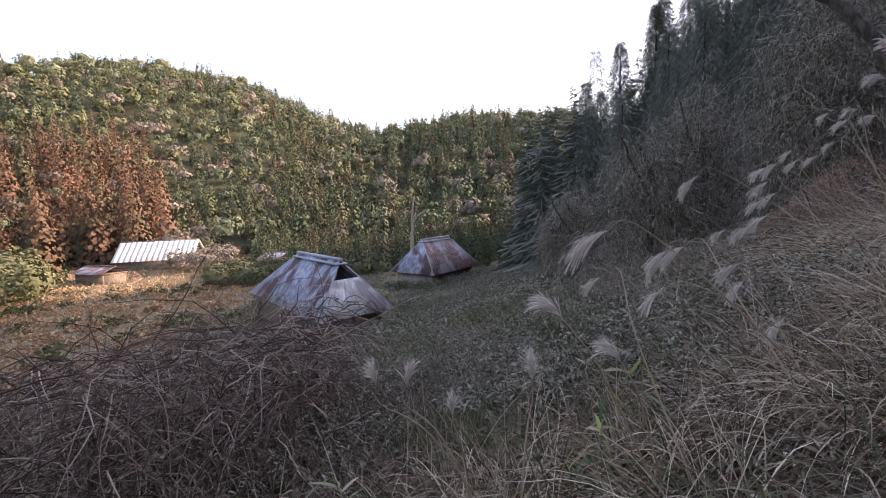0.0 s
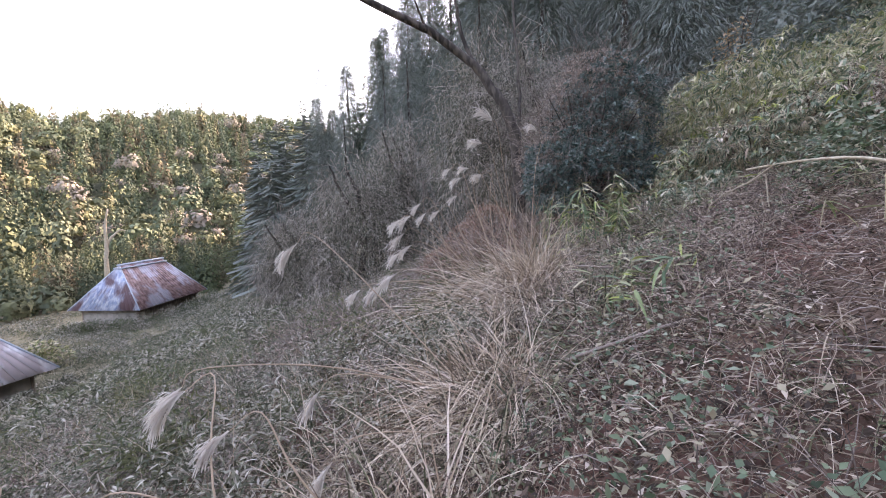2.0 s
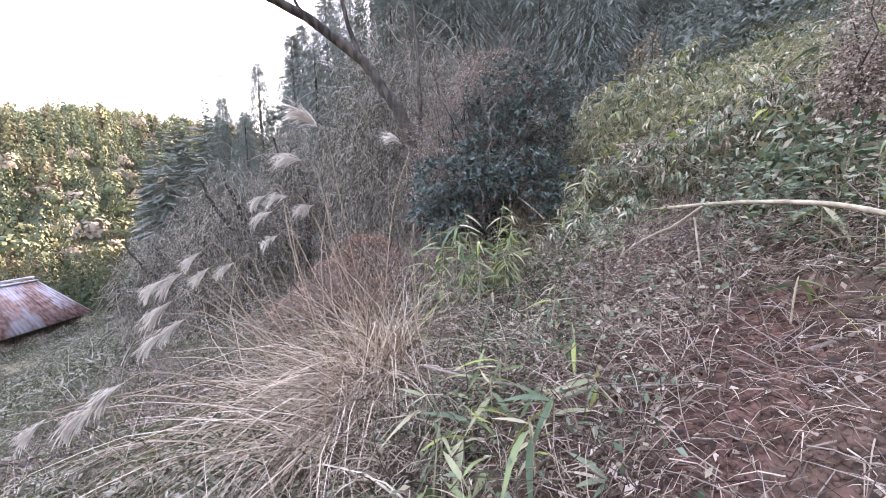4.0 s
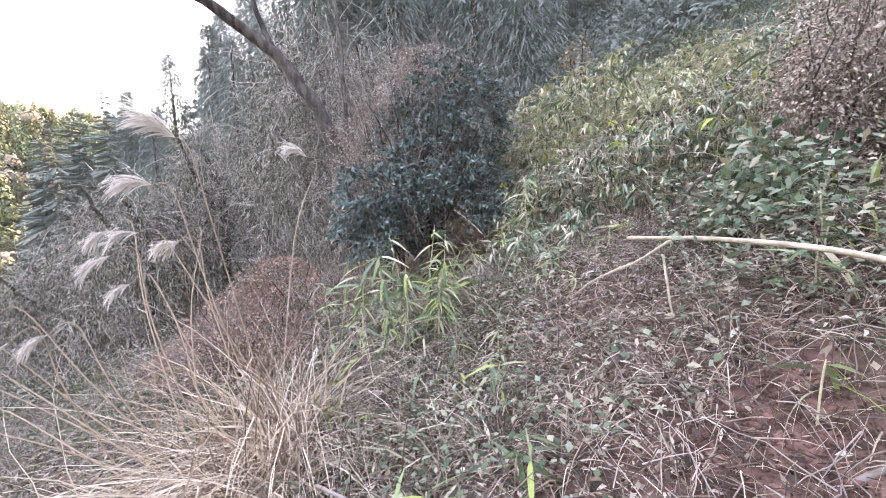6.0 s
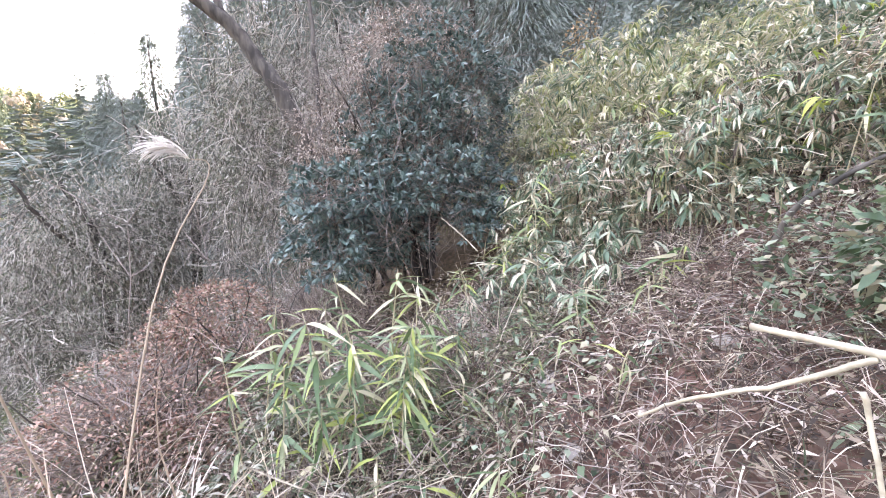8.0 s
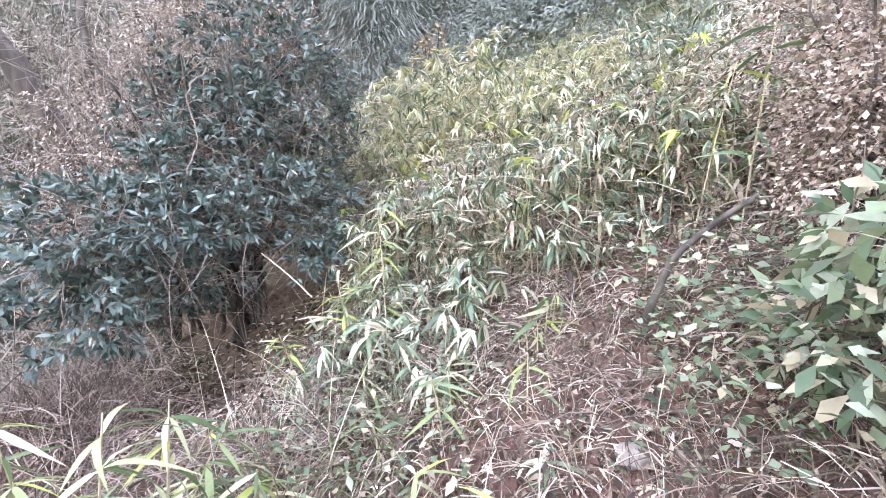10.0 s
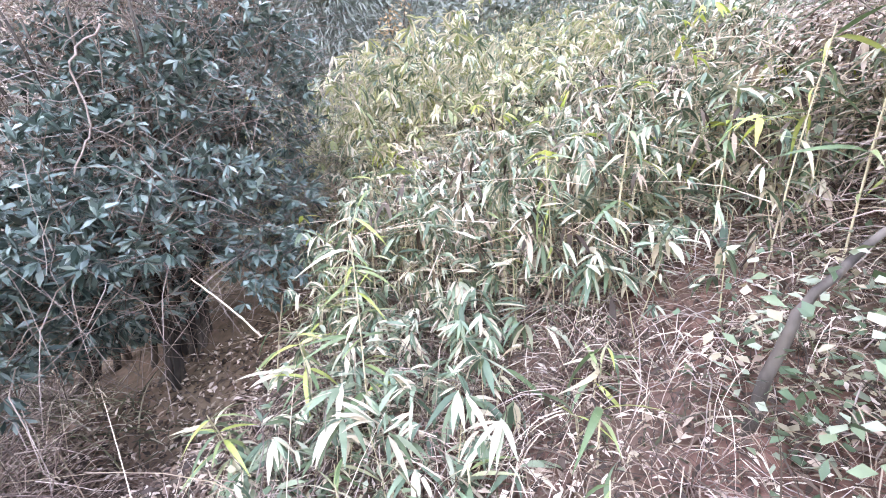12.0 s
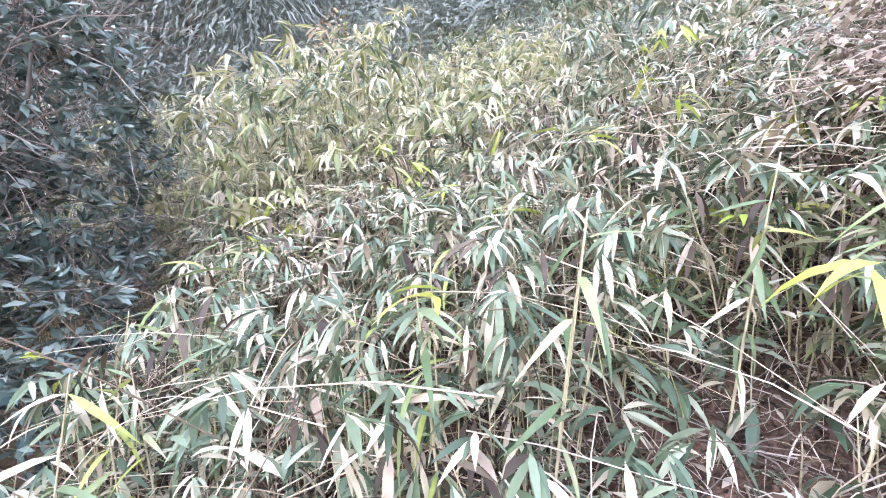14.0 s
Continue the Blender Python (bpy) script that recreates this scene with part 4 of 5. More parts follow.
cover(9000, -1, 11, -3, 6.5, lambda x, y: x > -9, 0.05, 0.025, 0.6, LITTER, "small_leaf_litter", "small brown leaf fragments on the soil", "leaf litter", 0.3, "leaf", 2, 0.7, 0.03)
cover(42000, 1.5, 11, -1, 6, lambda x, y: (path_gap(x, y) > -1.6) & ~bare(x, y), 0.36, 0.0045, 2.0, STALK, "dry_stalks", "dry straw stalks lying across the path", "dry grass", 0.25, seg=4, lift=0.2)


def patchy(x, y, scale=1.1, cut=0.1):
    return np.sin(scale * 2.1 * x + 1) * np.sin(scale * 1.7 * y) + np.sin(scale * 0.9 * x - scale * 1.3 * y) > cut


cover(15000, 2.5, 11, -0.5, 6, lambda x, y: (path_gap(x, y) > -1.6) & ~bare(x, y) & patchy(x, y, 1.3, 0.5), 0.05, 0.03, 0.7, IVY, "ground_vine", "green trailing vine leaves over the slope", "vine", 0.5, "leaf", 2, 0.6, 0.28)
cover(4200, 6.2, 8.2, 1.0, 2.9, lambda x, y: (path_gap(x, y) > 0.35) & patchy(x, y, 2.0, -0.2), 0.055, 0.034, 0.7, IVY, "creeper_bank", "green creeper leaves on the bank beside the bamboo pole", "vine", 0.5, "leaf", 2, 0.6, 0.55)
x, y = scatter(700, 1.5, 10, -1.5, 5.5, lambda x, y: (path_gap(x, y) > -1.2) & ~bare(x, y))
stuff("low_bamboo_grass", [fans(on_land(x, y, 0.06), 4, 0.14, 0.8, 0.25)], SASA, "low bamboo grass leaves among the litter", "bamboo grass")


def twig_cover(n, x0, x1, y0, y1, test, length, radius, mat, name, label, lift, up=0.3, droop=0.8, seg=5, wiggle=0.2):
    x, y = scatter(n, x0, x1, y0, y1, test)
    p = on_land(x, y) + np.stack([0 * x, 0 * x, lift * RNG.uniform(0, 1, len(x))], -1)
    d = np.stack([RNG.normal(0, 1, len(x)), RNG.normal(0, 1, len(x)), RNG.normal(up, 0.4, len(x))], -1)
    return stuff(name, [twigs(p, d, length * RNG.uniform(0.4, 1.2, len(x)), radius, droop, seg, wiggle)], mat, label, "twigs")


twig_cover(9000, 1, 11, -2, 7, lambda x, y: (path_gap(x, y) > -2.0) & (np.hypot(x - 8.6, y - 5.6) > 1.2), 0.45, 0.003, TWIG, "dead_twigs", "tangle of thin dead twigs on the slope", 0.15)


# ---------------------------------------------------------------- shrubs
def heaped(n, masses, inner=0.7):
    """Points on the outside of several leafy masses (x, y, z, rx, ry, rz), with the way outward."""
    m = np.array(masses, float)
    area = m[:, 3] * m[:, 4] + m[:, 5] * m[:, 3]
    k = RNG.choice(len(m), n, p=area / area.sum())
    d = unit(RNG.normal(0, 1, (n, 3)))
    bump = 1 + 0.18 * np.sin(5 * d[:, 0] + k) * np.sin(4 * d[:, 1] + 2 * k) + 0.12 * np.sin(9 * d[:, 2] + k)
    return m[k, :3] + d * m[k, 3:] * (bump * (inner + (1 - inner) * RNG.uniform(0, 1, n) ** 0.5))[:, None], d


def lobed(n, rx, ry, rz, lobes=9, inner=0.75):
    """Points on the outside of an uneven heap of rounded lobes, with the way outward."""
    c = unit(RNG.normal(0, 1, (lobes, 3))) * np.array([rx, ry, rz]) * 0.62
    c[:, 2] = np.abs(c[:, 2]) * 1.1 + rz * 0.05
    k = RNG.integers(0, lobes, n)
    d = unit(RNG.normal(0, 1, (n, 3)))
    r = np.array([rx, ry, rz]) * RNG.uniform(0.26, 0.5, lobes)[k][:, None]
    return c[k] + d * r * (inner + (1 - inner) * RNG.uniform(0, 1, n) ** 0.5)[:, None], d


def shrub(name, place, rx, ry, rz, n, length, width, mat, label, stems=14, droop=0.8, category="shrub", twig=BARK, lobes=10, spread_up=0.3, masses=None, whorl=0):
    t = thing(name, place, label, category)
    p, d = heaped(n, masses) if masses else lobed(n, rx, ry, rz, lobes)
    if masses:
        p = p - np.array(place)
    g = land(place[0] + p[:, 0], place[1] + p[:, 1]) - place[2]
    p[:, 2] = np.maximum(p[:, 2], g + 0.03)
    way = d + RNG.normal(0, 0.7, d.shape) + np.array([0, 0, spread_up])
    if whorl:
        p, way = np.repeat(p[:n // whorl], whorl, 0), np.repeat(way[:n // whorl], whorl, 0) * 0.75 + RNG.normal(0, 0.75, (n // whorl * whorl, 3))
        n = len(p)
    part("leaves", blades(p, way, length * RNG.uniform(0.6, 1.3, n), width * RNG.uniform(0.7, 1.3, n), droop, 2, "leaf", 0.3), mat, t)
    q, dq = (p[::24] / 0.9, way[::24]) if masses else lobed(n // 16, rx * 0.95, ry * 0.95, rz, lobes)
    tagged(part("twig", twigs(q * 0.85, dq + (0, 0, 0.3), 0.35 * rz, 0.004, 0.6, 4, 0.25), TWIG, t), kind="stuff")
    for i in range(stems):
        a = RNG.uniform(0, 2 * np.pi)
        s = RNG.uniform(0.3, 0.8)
        part("stem", tube(bent([(RNG.normal(0, 0.15), RNG.normal(0, 0.15), -0.1), (0.4 * s * rx * math.cos(a), 0.4 * s * ry * math.sin(a), rz * 0.5), (s * rx * math.cos(a), s * ry * math.sin(a), rz * 1.05)], 4, 0.03),
                          np.linspace(0.011, 0.003, 9) * rz, 6), twig, t)
    return t


MASSES = [(9.75, 6.15, 4.25, 1.0, 0.85, 0.75), (9.3, 6.55, 3.6, 0.8, 0.8, 0.8), (10.35, 6.3, 3.8, 0.75, 0.75, 0.95), (8.1, 6.35, 2.8, 0.75, 0.6, 0.42), (8.5, 6.0, 3.2, 0.42, 0.42, 0.38),
          (8.55, 6.5, 2.35, 0.9, 0.6, 0.5), (9.4, 5.42, 2.85, 0.35, 0.35, 0.42), (9.95, 5.85, 2.95, 0.5, 0.5, 0.75), (9.3, 7.0, 2.5, 1.0, 0.8, 0.8), (7.7, 6.2, 2.3, 0.5, 0.45, 0.45), (9.1, 5.25, 2.5, 0.3, 0.3, 0.3), (8.9, 5.6, 3.1, 0.5, 0.45, 0.25), (8.3, 5.7, 2.75, 0.5, 0.4, 0.22), (9.0, 5.9, 3.75, 0.4, 0.4, 0.35)]
shrub("evergreen_shrub", on(9.4, 6.4, -0.1), 1.6, 1.3, 2.6, 34000, 0.095, 0.032, DARKLEAF, "large dark glossy evergreen shrub above a shaded hollow", 18, 0.5, masses=MASSES, whorl=8)
shrub("dead_creeper", on(9.3, 7.3), 1.2, 0.9, 3.0, 14000, 0.042, 0.02, TANLEAF, "dead brown creeper draped over the evergreen shrub", 8, 1.2,
      masses=[(8.8, 7.0, 3.6, 0.75, 0.5, 0.7), (9.8, 6.5, 5.0, 1.0, 0.6, 0.18), (8.5, 7.1, 2.9, 0.6, 0.5, 0.6), (9.1, 6.7, 4.5, 0.5, 0.5, 0.35), (10.5, 6.5, 4.7, 0.5, 0.5, 0.25)])
shrub("reddish_shrub", on(6.9, 6.6), 1.3, 1.0, 1.15, 17000, 0.038, 0.02, REDLEAF, "reddish brown withered shrub on the slope", 10)
shrub("reddish_shrub", on(5.9, 6.1), 1.0, 0.9, 0.95, 12000, 0.036, 0.018, REDLEAF, "reddish brown withered shrub on the slope", 10)
shrub("brown_leaved_shrub", on(8.25, 1.55), 0.6, 0.5, 1.25, 8500, 0.032, 0.02, TANLEAF, "tall shrub with small dry brown leaves on the bank", 12, lobes=12)
shrub("brown_leaved_shrub", on(9.5, 1.0), 1.1, 1.0, 1.8, 14000, 0.036, 0.02, TANLEAF, "tall shrub with small dry brown leaves on the bank", 12, lobes=12)
shrub("broad_leaved_shrub", on(7.45, 1.85), 0.5, 0.45, 0.7, 900, 0.10, 0.045, IVY, "broad leaved green shrub on the bank", 6)
shrub("bramble_mound", on(-2.0, 4.0, -0.2), 1.2, 1.1, 1.3, 2200, 0.06, 0.03, LITTER, "bramble mound with withered leaves above the valley", 10)
shrub("bramble_mound", on(-2.9, 3.6, -0.2), 1.6, 1.3, 1.3, 2200, 0.06, 0.03, GRASS, "bramble mound with withered leaves above the valley", 10)

twig_cover(9000, -5.0, 1.2, 2.2, 7, lambda x, y: np.hypot((x + 2.75) / 1.9, (y - 3.9) / 1.6) < 1, 1.0, 0.006, BRAMBLE, "bramble_thicket", "dark purplish brown bramble canes in a dense mound", 1.45, 0.2, 1.2, 6, 0.25)
twig_cover(9000, -1, 9, 2.5, 10, lambda x, y: (path_gap(x, y) < -0.9) & patchy(x, y, 0.9, 0.2) & (np.hypot(x - 8.6, y - 5.6) > 1.5), 0.5, 0.003, TWIG, "field_twigs", "thin dead stalks standing in the field grass", 0.3, 0.8, 0.8)


def fine_clumps(centre, radius, n, length, width, flat=0.7):
    """Low bushes of small leaves."""
    m = len(centre)
    d = unit(RNG.normal(0, 1, (m, n, 3)))
    d[..., 2] = np.abs(d[..., 2])
    p = centre[:, None] + d * np.array([1, 1, flat]) * (radius[:, None] * RNG.uniform(0.4, 1.05, (m, n)))[..., None]
    way = d + RNG.normal(0, 0.7, d.shape)
    return blades(p.reshape(-1, 3), way.reshape(-1, 3), length * RNG.uniform(0.5, 1.4, m * n), width, 0.8, 2, "leaf")


def scrub_row(x0, y0, x1, y1, n, r0, r1, mat, name, label):
    """Bushes along a line, about a house's foot."""
    k = (np.arange(n) + RNG.uniform(0, 1, n)) / n
    x, y = x0 + (x1 - x0) * k + RNG.normal(0, 0.4, n), y0 + (y1 - y0) * k + RNG.normal(0, 0.4, n)
    return stuff(name, [fine_clumps(on_land(x, y, 0.1), RNG.uniform(r0, r1, n), 500, 0.2, 0.06, 1.1)], mat, label, "shrubs")


scrub_row(-8.4, 23.6, -3.0, 27.2, 12, 0.3, 0.6, WILLOW, "house_scrub", "grey green scrub grown up against the farmhouse")
for x0, y0, x1, y1 in ((-9.0, 24.5, -16.0, 32.5), (-0.6, 47.6, 6.0, 56.0), (-1.4, 47.4, -7.5, 51.8)):
    scrub_row(x0, y0, x1, y1, 11, 0.7, 1.25, WILLOW, "house_scrub", "grey green scrub grown up against the farmhouse")
    scrub_row(x0, y0, x1, y1, 7, 0.6, 1.1, OAK, "house_bushes", "dark green bushes grown up against the farmhouse")


scrub_row(-9.2, 24.0, -16.5, 31.8, 14, 1.1, 1.7, WILLOW, "house_scrub", "grey green scrub grown up against the farmhouse")


def twig_heap(n, x0, x1, y0, y1, test, r0, r1, per, length, thick_, mat, name, label):
    x, y = scatter(n, x0, x1, y0, y1, test)
    c = on_land(x, y)
    r = RNG.uniform(r0, r1, len(x))
    d = unit(RNG.normal(0, 1, (len(x), per, 3)))
    d[..., 2] = np.abs(d[..., 2])
    p = c[:, None] + d * (r[:, None] * RNG.uniform(0, 0.9, (len(x), per)))[..., None]
    return stuff(name, [twigs(p.reshape(-1, 3), (d + RNG.normal(0, 0.5, d.shape)).reshape(-1, 3), length * RNG.uniform(0.4, 1.2, len(x) * per), thick_, 0.5, 3, 0.25)], mat, label, "shrubs")


def low_scrub(n, x0, x1, y0, y1, test, r0, r1, per, size, mat, name, label, lift=0.15):
    x, y = scatter(n, x0, x1, y0, y1, test)
    return stuff(name, [fine_clumps(on_land(x, y, lift), RNG.uniform(r0, r1, len(x)), per, size, size * 0.24)], mat, label, "shrubs")


slope = lambda x, y: (path_gap(x, y) < -1.6) & ((x < 6.9) | (y > 7.6))
low_scrub(700, -6, 9, 3, 16, slope, 0.2, 0.55, 330, 0.075, WILLOW, "slope_scrub", "grey green low scrub over the downhill slope")
low_scrub(420, -6, 9, 3, 16, slope, 0.15, 0.4, 220, 0.06, BARE, "dry_slope_scrub", "dry brown low scrub over the downhill slope")
off_house = lambda x, y: (np.hypot(x + 7.5, y - 31) > 6.5) & (np.hypot(x + 1.5, y - 55) > 6.4) & ~((np.abs(x + 4.5 * y / 30) < 3) & (y < 30) & (y > 20))
low_scrub(1300, -22, 22, 12, 60, off_house, 0.4, 1.2, 170, 0.2, WILLOW, "lower_slope_scrub", "grey green scrub on the shaded lower slope", 0.1)
low_scrub(450, -20, 22, 12, 60, off_house, 0.4, 1.0, 90, 0.2, OAK, "green_slope_scrub", "olive scrub on the shaded lower slope", 0.1)
twig_heap(150, 3, 19, 8, 34, lambda x, y: x > 2 + 0.25 * (y - 9), 0.8, 2.0, 130, 0.7, 0.007, VINE, "grey_thicket", "leafless grey thicket below the wood")
twig_heap(16, 5.2, 7.9, 5.3, 7.3, lambda x, y: x > 0, 0.5, 0.9, 420, 0.4, 0.0035, BRAMBLE, "red_twig_tangle", "reddish dead twigs through the withered shrubs")
twig_heap(190, 3.2, 9.2, 5.4, 11, lambda x, y: (path_gap(x, y) < -2.4) & (np.hypot(x - 8.6, y - 5.6) > 1.5), 0.3, 0.8, 110, 0.4, 0.004, TWIG, "brown_thicket", "tangled dead brown twigs among the shrubs")
low_scrub(240, 9, 24, 7.5, 24, lambda x, y: x * 0.7 + y * 0.55 > 13, 0.5, 1.3, 200, 0.12, DARKLEAF, "wood_undergrowth", "dark evergreen undergrowth at the wood's edge", 0.2)
low_scrub(150, 13.5, 19.5, -5, 9.5, lambda x, y: x > 14 + 0.1 * y, 0.5, 1.0, 260, 0.12, HILLWOOD, "hilltop_undergrowth", "grey green undergrowth in front of the hill wood", 0.2)
low_scrub(190, 18, 34, -2, 16, lambda x, y: x > 18.5, 1.2, 2.4, 420, 0.3, HILLWOOD, "wood_floor_growth", "grey green growth filling the floor of the hill wood", 0.5)
low_scrub(160, 9, 24, 7.5, 24, lambda x, y: x * 0.7 + y * 0.55 > 12, 0.5, 1.2, 200, 0.1, BARE, "dead_undergrowth", "withered brown undergrowth at the wood's edge", 0.2)


# ---------------------------------------------------------------- trees hung with vines
def draped_tree(place, limbs, height, spread, n, label, off=(0, 0)):
    """A broad tree whose crown is hung with grey vines, with limbs given as lines of points from its foot."""
    t = thing("vine_draped_tree", place, label, "tree", "vine draped trees")
    for i, (line, r0, r1) in enumerate(limbs):
        pts = bent(np.array(line) - np.array(place), 6, 0.012)
        part("trunk" if i == 0 else "limb", tube(pts, np.linspace(r0, r1, len(pts)), 8), BARK, t)
    c, d = lobed(n, spread, spread, height * 0.55, 24, 0.2)
    c += (*off, height * 0.12)
    tagged(part("crown", twigs(c, d + RNG.normal(0, 0.8, d.shape), 0.7 * RNG.uniform(0.3, 1.2, n), RNG.uniform(0.004, 0.012, n), 1.0, 4, 0.3), VINE, t, "leafless grey twigs"), kind="stuff")
    k = n // 5
    v, w = lobed(k, spread, spread, height * 0.5, 24, 0.6)
    v += (*off, height * 0.25)
    tagged(part("hanging_vine", twigs(v, RNG.normal(0, 0.45, (k, 3)) + np.array([0, 0, -0.8]), height * 0.3 * RNG.uniform(0.2, 1, k), 0.006, 0.5, 6, 0.14), VINE, t, "grey hanging vine strands"), kind="stuff")
    f, g = lobed(4 * n, spread * 1.05, spread * 1.05, height * 0.56, 24, 0.45)
    f += (*off, height * 0.1)
    tagged(part("leaf", blades(f, g * 0.4 + RNG.normal(0, 0.6, g.shape) + np.array([0, 0, -0.5]), RNG.uniform(0.05, 0.15, 4 * n), 0.03, 0.8, 2, "leaf"), WILLOW, t, "sparse grey green leaves"), kind="stuff")
    return t


draped_tree(on(9.3, 8.6), [([on(9.3, 8.6, -0.1), (8.95, 8.3, 3.2), (8.66, 8.41, 4.31), (8.45, 8.75, 4.9), (8.2, 9.0, 5.41), (7.2, 9.5, 6.2), (5.5, 10.1, 6.95), (3.6, 10.6, 8.2)], 0.15, 0.07),
                           ([(8.2, 9.0, 5.41), (8.05, 9.3, 6.2), (7.9, 9.4, 7.2), (8.1, 9.6, 8.6)], 0.06, 0.02),
                           ([(7.2, 9.5, 6.2), (6.9, 9.5, 6.6), (6.7, 9.4, 7.4)], 0.04, 0.012), ([on(9.3, 8.6), (9.6, 8.9, 4.5), (9.9, 9.4, 7.0), (10.1, 9.8, 9.5)], 0.06, 0.02)],
            9.0, 2.1, 4000, "broad tree hung with grey vines, one long limb leaning out", (0.9, 2.3))
for px, py, hh, sp in ((12.6, 11.2, 8.5, 2.2), (7.2, 14.5, 7.0, 2.0), (5.9, 18.5, 6.0, 1.8), (9.6, 15.5, 8.5, 2.2), (7.6, 24.0, 7.0, 2.2)):
    b = on(px, py)
    draped_tree(b, [([b, (px + 0.2, py, b[2] + hh * 0.4), (px - 0.3, py + 0.2, b[2] + hh * 0.62)], 0.16, 0.04),
                    ([(px + 0.1, py, b[2] + hh * 0.35), (px - 0.7, py - 0.4, b[2] + hh * 0.5), (px - 1.1, py - 0.5, b[2] + hh * 0.62)], 0.08, 0.02)], hh, sp, 3000, "tree overgrown with grey hanging vines")


# ---------------------------------------------------------------- fallen poles and sticks
def stick(name, line, r0, r1, mat, label, wobble=0.0015, category="stick"):
    pts = bent(line, 6, wobble)
    o = np.array(line[0])
    ob = part(name, tube(pts - o, np.linspace(r0, r1, len(pts)), 8), mat, None, "", True)
    ob.location = o
    return tagged(ob, label, category)


stick("bamboo_pole", [(6.65, 2.54, 2.27), (6.36, 2.04, 2.29), (6.1, 1.6, 2.26), (5.9, 1.25, 2.15)], 0.010, 0.014, POLE, "pale dry bamboo pole lying across the bank", 0.0, "pole")
stick("fallen_branch", [(6.58, 2.85, 1.9), (6.55, 2.7, 2.02), (6.53, 2.45, 2.15), (6.5, 2.28, 2.27)], 0.005, 0.009, POLE, "pale forked dead branch under the bamboo pole")
stick("fallen_branch", [(6.36, 2.22, 1.72), (6.41, 2.27, 2.0), (6.44, 2.31, 2.2)], 0.005, 0.007, POLE, "pale dead stick leaning on the bank")
stick("fallen_branch", [(3.55, 2.3, 1.0), (3.8, 2.1, 1.12), (4.2, 1.95, 1.2), (4.6, 1.55, 1.33), (4.9, 1.2, 1.5)], 0.009, 0.014, TWIG, "long bent dead branch lying along the slope")
stick("fallen_branch", [(4.9, 3.3, 1.35), (5.0, 2.6, 1.4), (5.35, 1.9, 1.55), (6.0, 1.2, 1.9)], 0.008, 0.012, TWIG, "thin brown branch lying across the path")
stick("fallen_branch", [(8.5, 5.3, 2.5), (8.5, 5.05, 2.33), (8.49, 4.83, 2.16)], 0.005, 0.006, POLE, "pale straight stick in the hollow under the shrub")
stick("fallen_branch", [(4.3, 1.3, 1.2), (4.27, 1.33, 1.33), (4.24, 1.35, 1.42)], 0.007, 0.006, POLE, "short pale stake standing in the litter")
stick("hanging_vine", [(8.5, 5.7, 4.0), (8.34, 5.75, 3.75), (8.36, 5.7, 3.43), (8.2, 5.7, 3.1)], 0.006, 0.005, TWIG, "pale looped vine hanging on the shrub", 0.01, "vine")
snag = thing("dead_tree", on(-4.75, 62.0, -0.3), "bleached dead trunk with one broken limb behind the farmhouse", "dead tree")
part("trunk", tube(bent(np.array([(0, 0, 0), (0.15, 0, 5.5), (0.35, 0, 9.0), (0.7, 0, 12.0)]), 5, 0.06), np.linspace(0.34, 0.08, 16), 8), POLE, snag)
part("limb", tube(bent(np.array([(0.3, 0, 7.6), (0.8, 0, 8.7), (1.7, 0, 9.5), (2.2, 0, 9.4)]), 4, 0.03), np.linspace(0.16, 0.05, 13), 6), POLE, snag)
for px, py, pz, rr in ((6.98, 3.4, 1.5, 0.05), (7.07, 3.43, 1.58, 0.045), (6.6, 3.1, 1.5, 0.05), (7.3, 2.65, 1.8, 0.06)):
    a = np.linspace(0, 2 * np.pi, 9)[:-1]
    rings = [np.stack([rr * s * np.cos(a) * 1.2, rr * s * np.sin(a), 0 * a + rr * zz], -1) + RNG.normal(0, rr * 0.08, (8, 3)) for s, zz in ((0.7, -0.3), (1, 0.0), (0.85, 0.4), (0.35, 0.62))]
    v = np.concatenate(rings)
    f = np.array([(k * 8 + j, k * 8 + (j + 1) % 8, k * 8 + 8 + (j + 1) % 8, k * 8 + 8 + j) for k in range(3) for j in range(8)] + [(24, 25, 26, 27), (24, 27, 28, 31), (28, 29, 30, 31)])
    ob = part("stone", (v, f), ROCK, None, "", True)
    ob.location = (px, py, float(land(px, py)) + 0.01)
    tagged(ob, "pale rounded stone among dry leaves", "stone", "stones in the litter")

# crumbs of soil on the bare patches
x, y = scatter(60000, 3.5, 9.8, 0.2, 3.4, bare)
x, y = x[:9000], y[:9000]
p = on_land(x, y)
r = RNG.uniform(0.004, 0.022, len(x)) ** 1.0
octa = np.array([(1, 0, 0), (0, 1, 0), (-1, 0, 0), (0, -1, 0), (0, 0, 0.8), (0, 0, -0.8)], float)
v = p[:, None] + octa[None] * (r[:, None, None] * RNG.uniform(0.6, 1.3, (len(x), 6, 1)))
f = np.array([(0, 1, 4), (1, 2, 4), (2, 3, 4), (3, 0, 4), (1, 0, 5), (2, 1, 5), (3, 2, 5), (0, 3, 5)])
tagged(part("soil_crumbs", (v, (np.arange(len(x))[:, None, None] * 6 + f[None]).reshape(-1, 3)), SOIL), "crumbled red soil on the bare bank", "soil", kind="stuff")
cover(24000, 3.8, 9.8, 0.2, 3.4, bare, 0.26, 0.0045, 2.0, STALK, "straw_on_soil", "dry straw and rootlets lying on bare soil", "dry grass", 0.15, seg=4, lift=0.04)
cover(7000, 3.8, 9.8, 0.2, 3.4, bare, 0.06, 0.02, 0.6, LITTER, "leaves_on_soil", "fallen leaves on bare soil", "leaf litter", 0.15, "leaf", 2, 0.8, 0.02)
